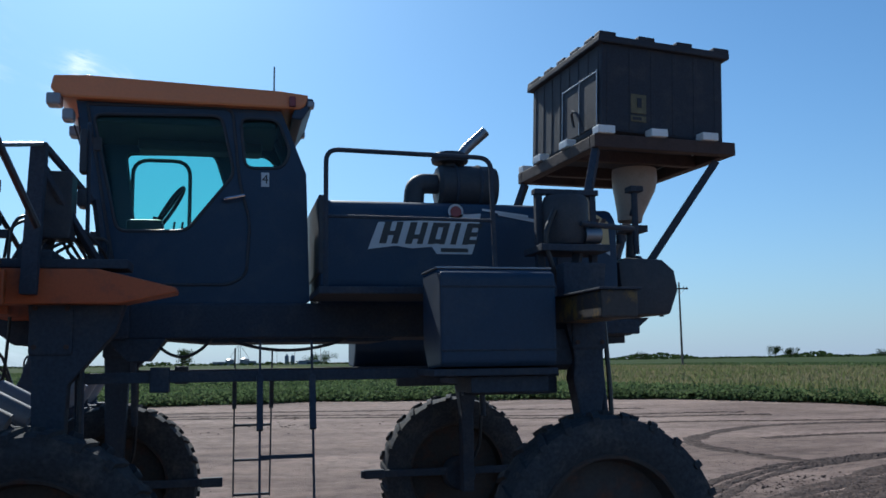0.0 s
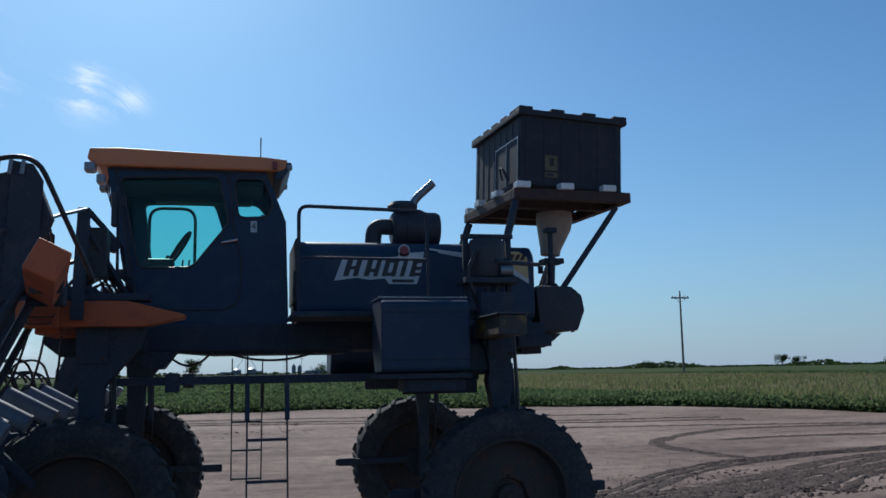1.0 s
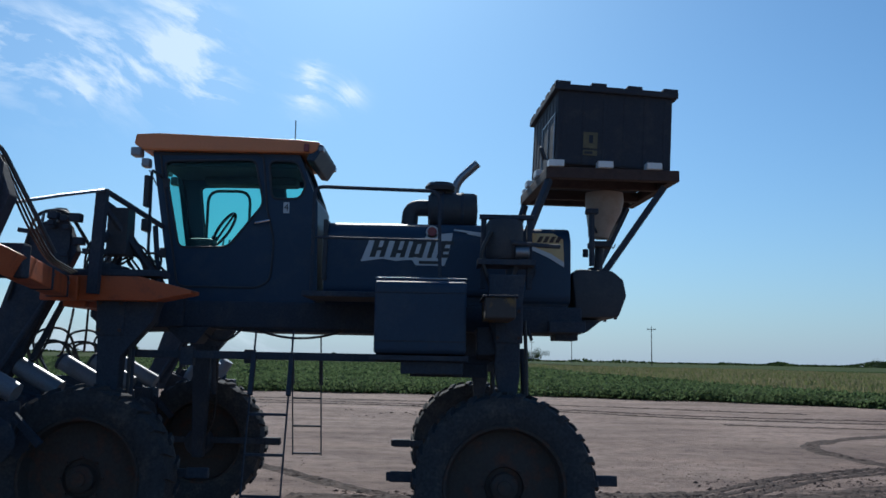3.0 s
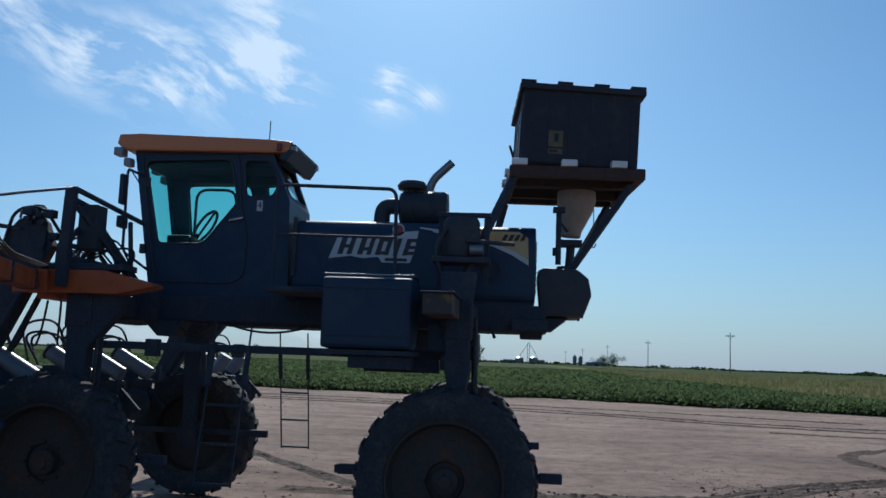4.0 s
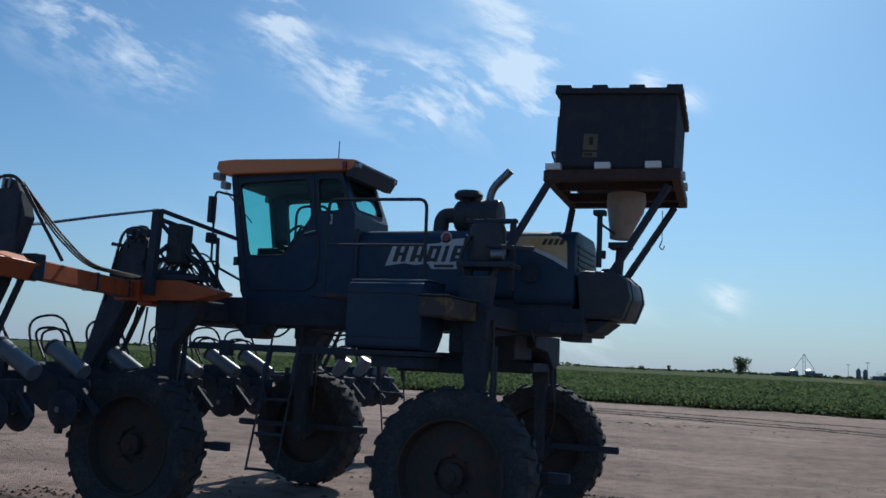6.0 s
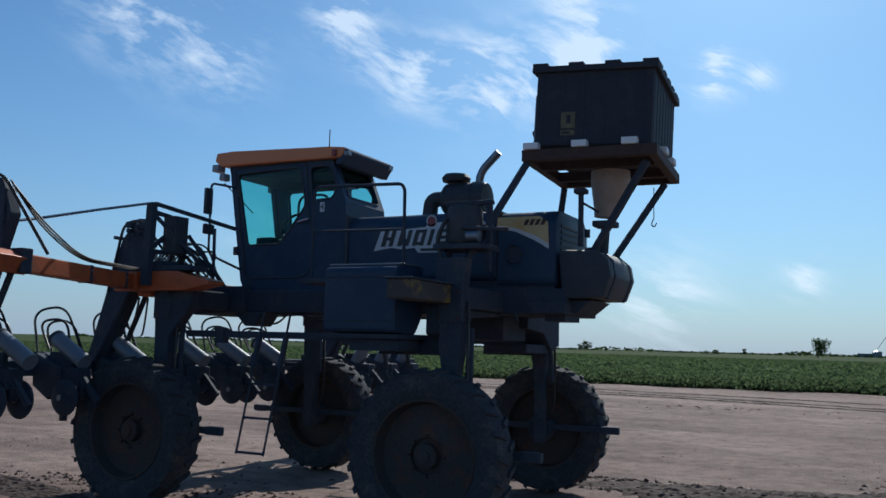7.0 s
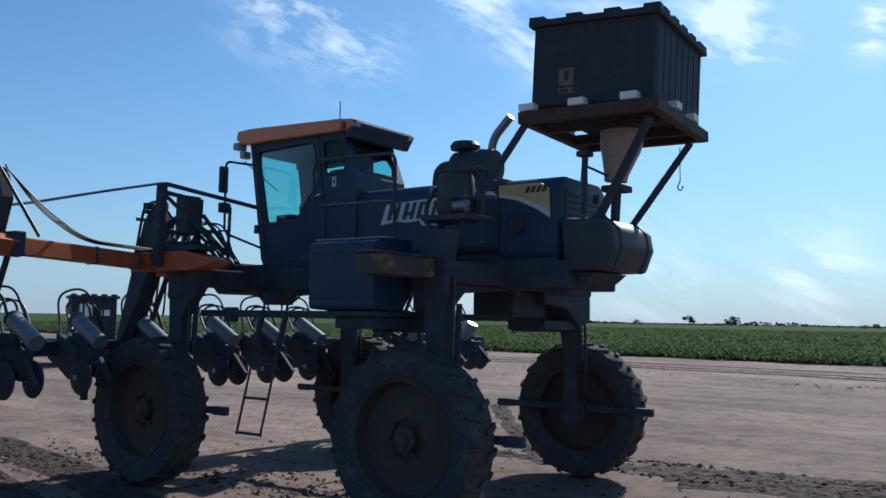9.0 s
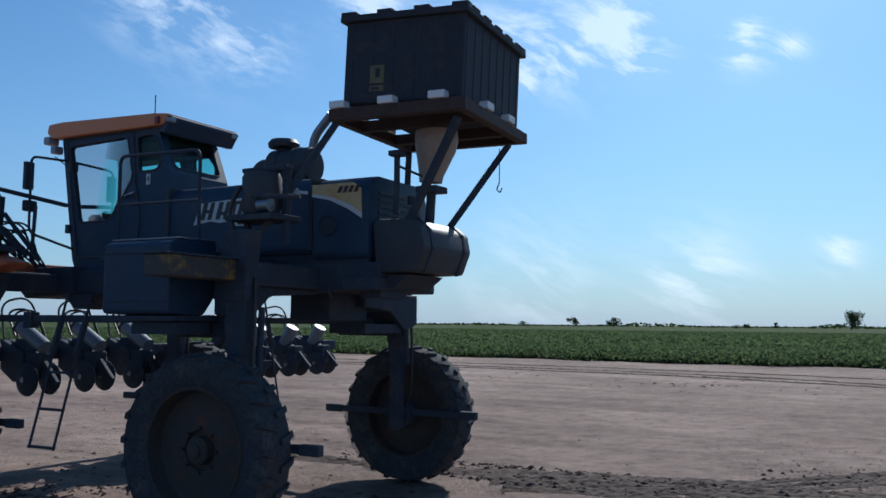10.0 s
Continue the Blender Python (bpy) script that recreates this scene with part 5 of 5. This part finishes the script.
xg = rng.uniform(8, 75, 170000)
dg = rng.uniform(0, 1, 170000) ** 1.7 * 150
yg = np.array([max(field_front(x), 6 + 0.02 * x) for x in xg]) + dg + rng.normal(0, 0.3, len(xg))
okg = (xg > np.interp(yg, VERGE_Y, VERGE_X)) & (xg < np.interp(yg, FAR_Y, FAR_X))
tall = rng.uniform(0.22, 0.62, len(xg)) * np.minimum(1, 0.55 + dg * 0.2)
blades = quads(np.stack([xg, yg, tall * 0.5], 1)[okg], rng.uniform(0.05, 0.13, okg.sum()) * (1 + dg[okg] / 30), tall[okg] * (1 + dg[okg] / 120), rng, 0.6)
verge = sheet(verge_left, verge_right, lambda x: max(field_front(x), 6 + 0.02 * x), 0.30, ROWS_OUT[:20])
xw = rng.uniform(11, 75, 60000)
dw = np.abs(rng.normal(1.2, 2.6, len(xw)))
yw = np.array([max(field_front(x), 6 + 0.02 * x) for x in xw]) + dw
clump = np.array([noise.noise((x * 0.45, y * 0.6, 9)) for x, y in zip(xw, yw)])
okw = (clump > -0.12) & (xw > 14)
zw = rng.uniform(0.03, 0.5, len(xw)) * (0.55 + 0.9 * np.clip(clump, 0, 1))
weeds = quads(np.stack([xw, yw, zw], 1)[okw], rng.uniform(0.06, 0.15, okw.sum()), rng.uniform(0.07, 0.16, okw.sum()), rng, 1.3)
leaf_object("weeds", [], weeds, LEAF, "low bushy green weeds along the yard's edge", "weeds")
leaf_object("grass_verge", [verge], blades, GRASS, "tall dry tan and green grass strip beside the crop", "grass")


# ---- trees, poles, farmstead ----
BARK = material("tree_bark", (0.07, 0.055, 0.045), 0.9, 0, (0.04, 0.035, 0.03), 0.7, 4, 0.2, 0.3, 20)


def make_tree(x, y, h, wide, seed, n=1400):
    r = np.random.default_rng(seed)
    t = empty("tree", "broad leafy tree standing alone at the far field edge", "tree", (x, y, 0), "trees along the horizon")
    trunk = tube([(0, 0, -0.05), (0.02 * h, 0, 0.2 * h), (-0.01 * h, 0.01 * h, 0.55 * h)], [0.035 * h, 0.028 * h, 0.012 * h], 7)
    part("trunk", trunk, BARK, t)
    lobes = []
    for k in range(9):
        a = r.uniform(0, 6.28)
        q = r.uniform(0.25, 0.8) * wide * 0.5
        lobes.append((q * math.cos(a), q * math.sin(a), h * r.uniform(0.36, 0.84), wide * r.uniform(0.14, 0.24)))
        part("limb", tube([(0, 0, h * r.uniform(0.2, 0.4)), tuple(lobes[-1][:3])], [0.014 * h, 0.004 * h], 5), BARK, t)
    lobes.append((0, 0, h * 0.8, wide * 0.22))
    pick = r.integers(0, len(lobes), n)
    L3 = np.array(lobes)
    d = r.normal(0, 1, (n, 3))
    d /= np.linalg.norm(d, axis=1)[:, None]
    c = L3[pick, :3] + d * (L3[pick, 3] * r.uniform(0.35, 1.12, n))[:, None] * np.array([1, 1, 0.8])
    p = quads(c, r.uniform(0.04, 0.09, n) * h, r.uniform(0.04, 0.09, n) * h, r, 1.4)
    leaf_object("crown", [], p, TREE, "", "", parent=t)


for k, (x, y, h, w) in enumerate([(-24, 400, 8.4, 12), (-145.2, 400, 5.6, 6.5), (-125.3, 400, 5.4, 6.5), (-56, 420, 3.6, 3.0), (-66, 400, 2.6, 4), (398, 600, 9, 14), (412, 600, 8, 12), (297, 620, 6, 12), (540, 600, 8, 13), (500, 610, 6, 11), (-252, 400, 4.2, 6),
                                  (-180, 420, 3, 7), (66, 690, 9, 22), (58, 700, 7, 14), (-74, 420, 2.0, 5)]):
    make_tree(x, y, h, w, 30 + k)

nb = 5200
ang = np.concatenate([rng.uniform(-1.15, 0.9, nb // 2), np.tan(rng.uniform(0.25, 0.8, nb // 2))])
dist = rng.uniform(640, 760, nb)
lump = np.array([max(0.12, noise.noise((a * 9, 0, 5)) * 1.2 + 0.55 * noise.noise((a * 31, 2, 5)) + 0.25) for a in ang])
zz = rng.uniform(0, 1, nb) * lump * 7.5 * np.where(ang > 0.3, 0.8, 0.5)
leaf_object("far_trees", [], quads(np.stack([ang * dist, dist, zz + 0.5], 1), rng.uniform(2.5, 5, nb), rng.uniform(1.2, 2.6, nb), rng, 1.2), TREE, "low dark line of distant trees on the horizon", "trees")


def make_pole(x, y, h=13.4):
    p = empty("utility_pole", "grey wooden utility pole with a crossarm beside the field", "utility pole", (x, y, 0), "power line poles")
    part("pole_shaft", tube([(0, 0, -0.3), (0, 0, h)], [0.19, 0.12], 10), WOOD, p)
    arm = part("crossarm", block(-1.5, 1.5, -0.08, 0.08, h - 1.0, h - 0.78, 0.01), WOOD, p)
    for sx in (-1, 1):
        part("arm_brace", beam((sx * 0.95, -0.1, h - 0.95), (0, -0.12, h - 1.75), 0.05, 0.05), STEEL, p)
    for dx in (-1.35, -0.75, 0.75, 1.35):
        part("insulator", lathe([(0.0, h - 0.78), (0.05, h - 0.78), (0.09, h - 0.68), (0.05, h - 0.58), (0.0, h - 0.52)], 10, None, "z", (dx, 0, 0)), STEEL, arm)
    part("top_insulator", lathe([(0.0, h), (0.07, h), (0.1, h + 0.15), (0.0, h + 0.3)], 10, None, "z"), STEEL, p)


for x, y in ((65.1, 121), (66.4, 292), (56, 412), (50, 552), (44, 700), (38, 860)):
    make_pole(x, y)

farm = empty("grain_elevator", "grey steel grain elevator tower at a distant farmstead", "grain elevator", (2, 690, 0))
for sx in (-0.8, 0.8):
    for sy in (-0.8, 0.8):
        part("tower_post", tube([(sx, sy, 0), (sx, sy, 17)], 0.16, 6), STEEL, farm)
for z in range(2, 17, 3):
    part("tower_ring", block(-0.9, 0.9, -0.9, 0.9, z, z + 0.25, 0.02), STEEL, farm)
for dx in (-7, 7):
    part("down_spout", tube([(0, 0, 16.5), (dx, 0, 6)], 0.16, 6), STEEL, farm)
for x, y, r, h in ((-5, 700, 3.2, 6), (6, 700, 3.6, 6.5), (38, 700, 1.6, 8.5), (42.5, 700, 1.6, 8)):
    gb = empty("grain_bin", "round grey steel grain bin at a distant farmstead", "grain bin", (x, y, 0), "farm grain bins")
    part("bin_wall", lathe([(r, 0), (r, h * 0.78), (r * 0.98, h * 0.78)], 24, None, "z"), TUBEG, gb, "", True)
    part("bin_roof", lathe([(r * 1.02, h * 0.77), (0.3, h), (0, h)], 24, None, "z"), TUBEG, gb, "", True)
for x, y, w, h in ((10, 690, 9, 3.6), (-12, 705, 12, 3.2), (54, 690, 16, 3.4)):
    sh = empty("farm_shed", "long pale metal farm shed at a distant farmstead", "shed", (x, y, 0), "farm sheds")
    part("shed_wall", block(-w / 2, w / 2, -4, 4, 0, h * 0.7, 0.02), TUBEG, sh)
    part("shed_roof", prism([(-w / 2 - 0.4, h * 0.7), (w / 2 + 0.4, h * 0.7), (w / 2 - 0.6, h), (-w / 2 + 0.6, h)], -4.4, 4.4, 0.02), TUBEG, sh)
    part("shed_door", block(-1.6, 1.6, -4.06, -4.0, 0, h * 0.6, 0.01), FRAME, sh)

# dark tender box parked far off
tb = empty("tender_box", "dark ribbed plastic seed box on a low steel cart", "seed box", (-24.3, 11.6, -0.03))
tb.scale = (1.05, 1.05, 0.87)
tb.rotation_euler = (0, 0, radians(-28))
part("tender_body", block(-0.8, 0.8, -0.7, 0.7, 1.0, 2.62, 0.03), BOXP, tb)
part("tender_lid", block(-0.88, 0.88, -0.78, 0.78, 2.62, 2.74, 0.02), BOXP, tb)
part("tender_label", block(0.806, 0.812, -0.45, -0.05, 1.9, 2.4, 0), WHITE, tb, "white paper label")
part("tender_label", block(0.806, 0.812, 0.22, 0.48, 1.95, 2.18, 0), WHITE, tb)
for k in range(5):
    part("tender_rib", block(0.80, 0.83, -0.66 + k * 0.30, -0.60 + k * 0.30, 1.05, 2.6, 0.01), BOXP, tb)
    part("tender_lug", block(0.6, 0.86, -0.72 + k * 0.31, -0.55 + k * 0.31, 2.735, 2.80, 0.01), BOXP, tb)
part("tender_frame", block(-1.3, 1.3, -1.5, 1.5, 0.62, 1.0, 0.03), FRAME, tb)
for sx in (-1.1, 1.1):
    for sy in (-0.9, 0.9):
        part("cart_wheel", lathe([(0.0, -0.1), (0.28, -0.1), (0.36, -0.07), (0.36, 0.07), (0.28, 0.1), (0.0, 0.1)], 22, None, "x", (sx, sy, 0.33)), RUBBER, tb, "", True)
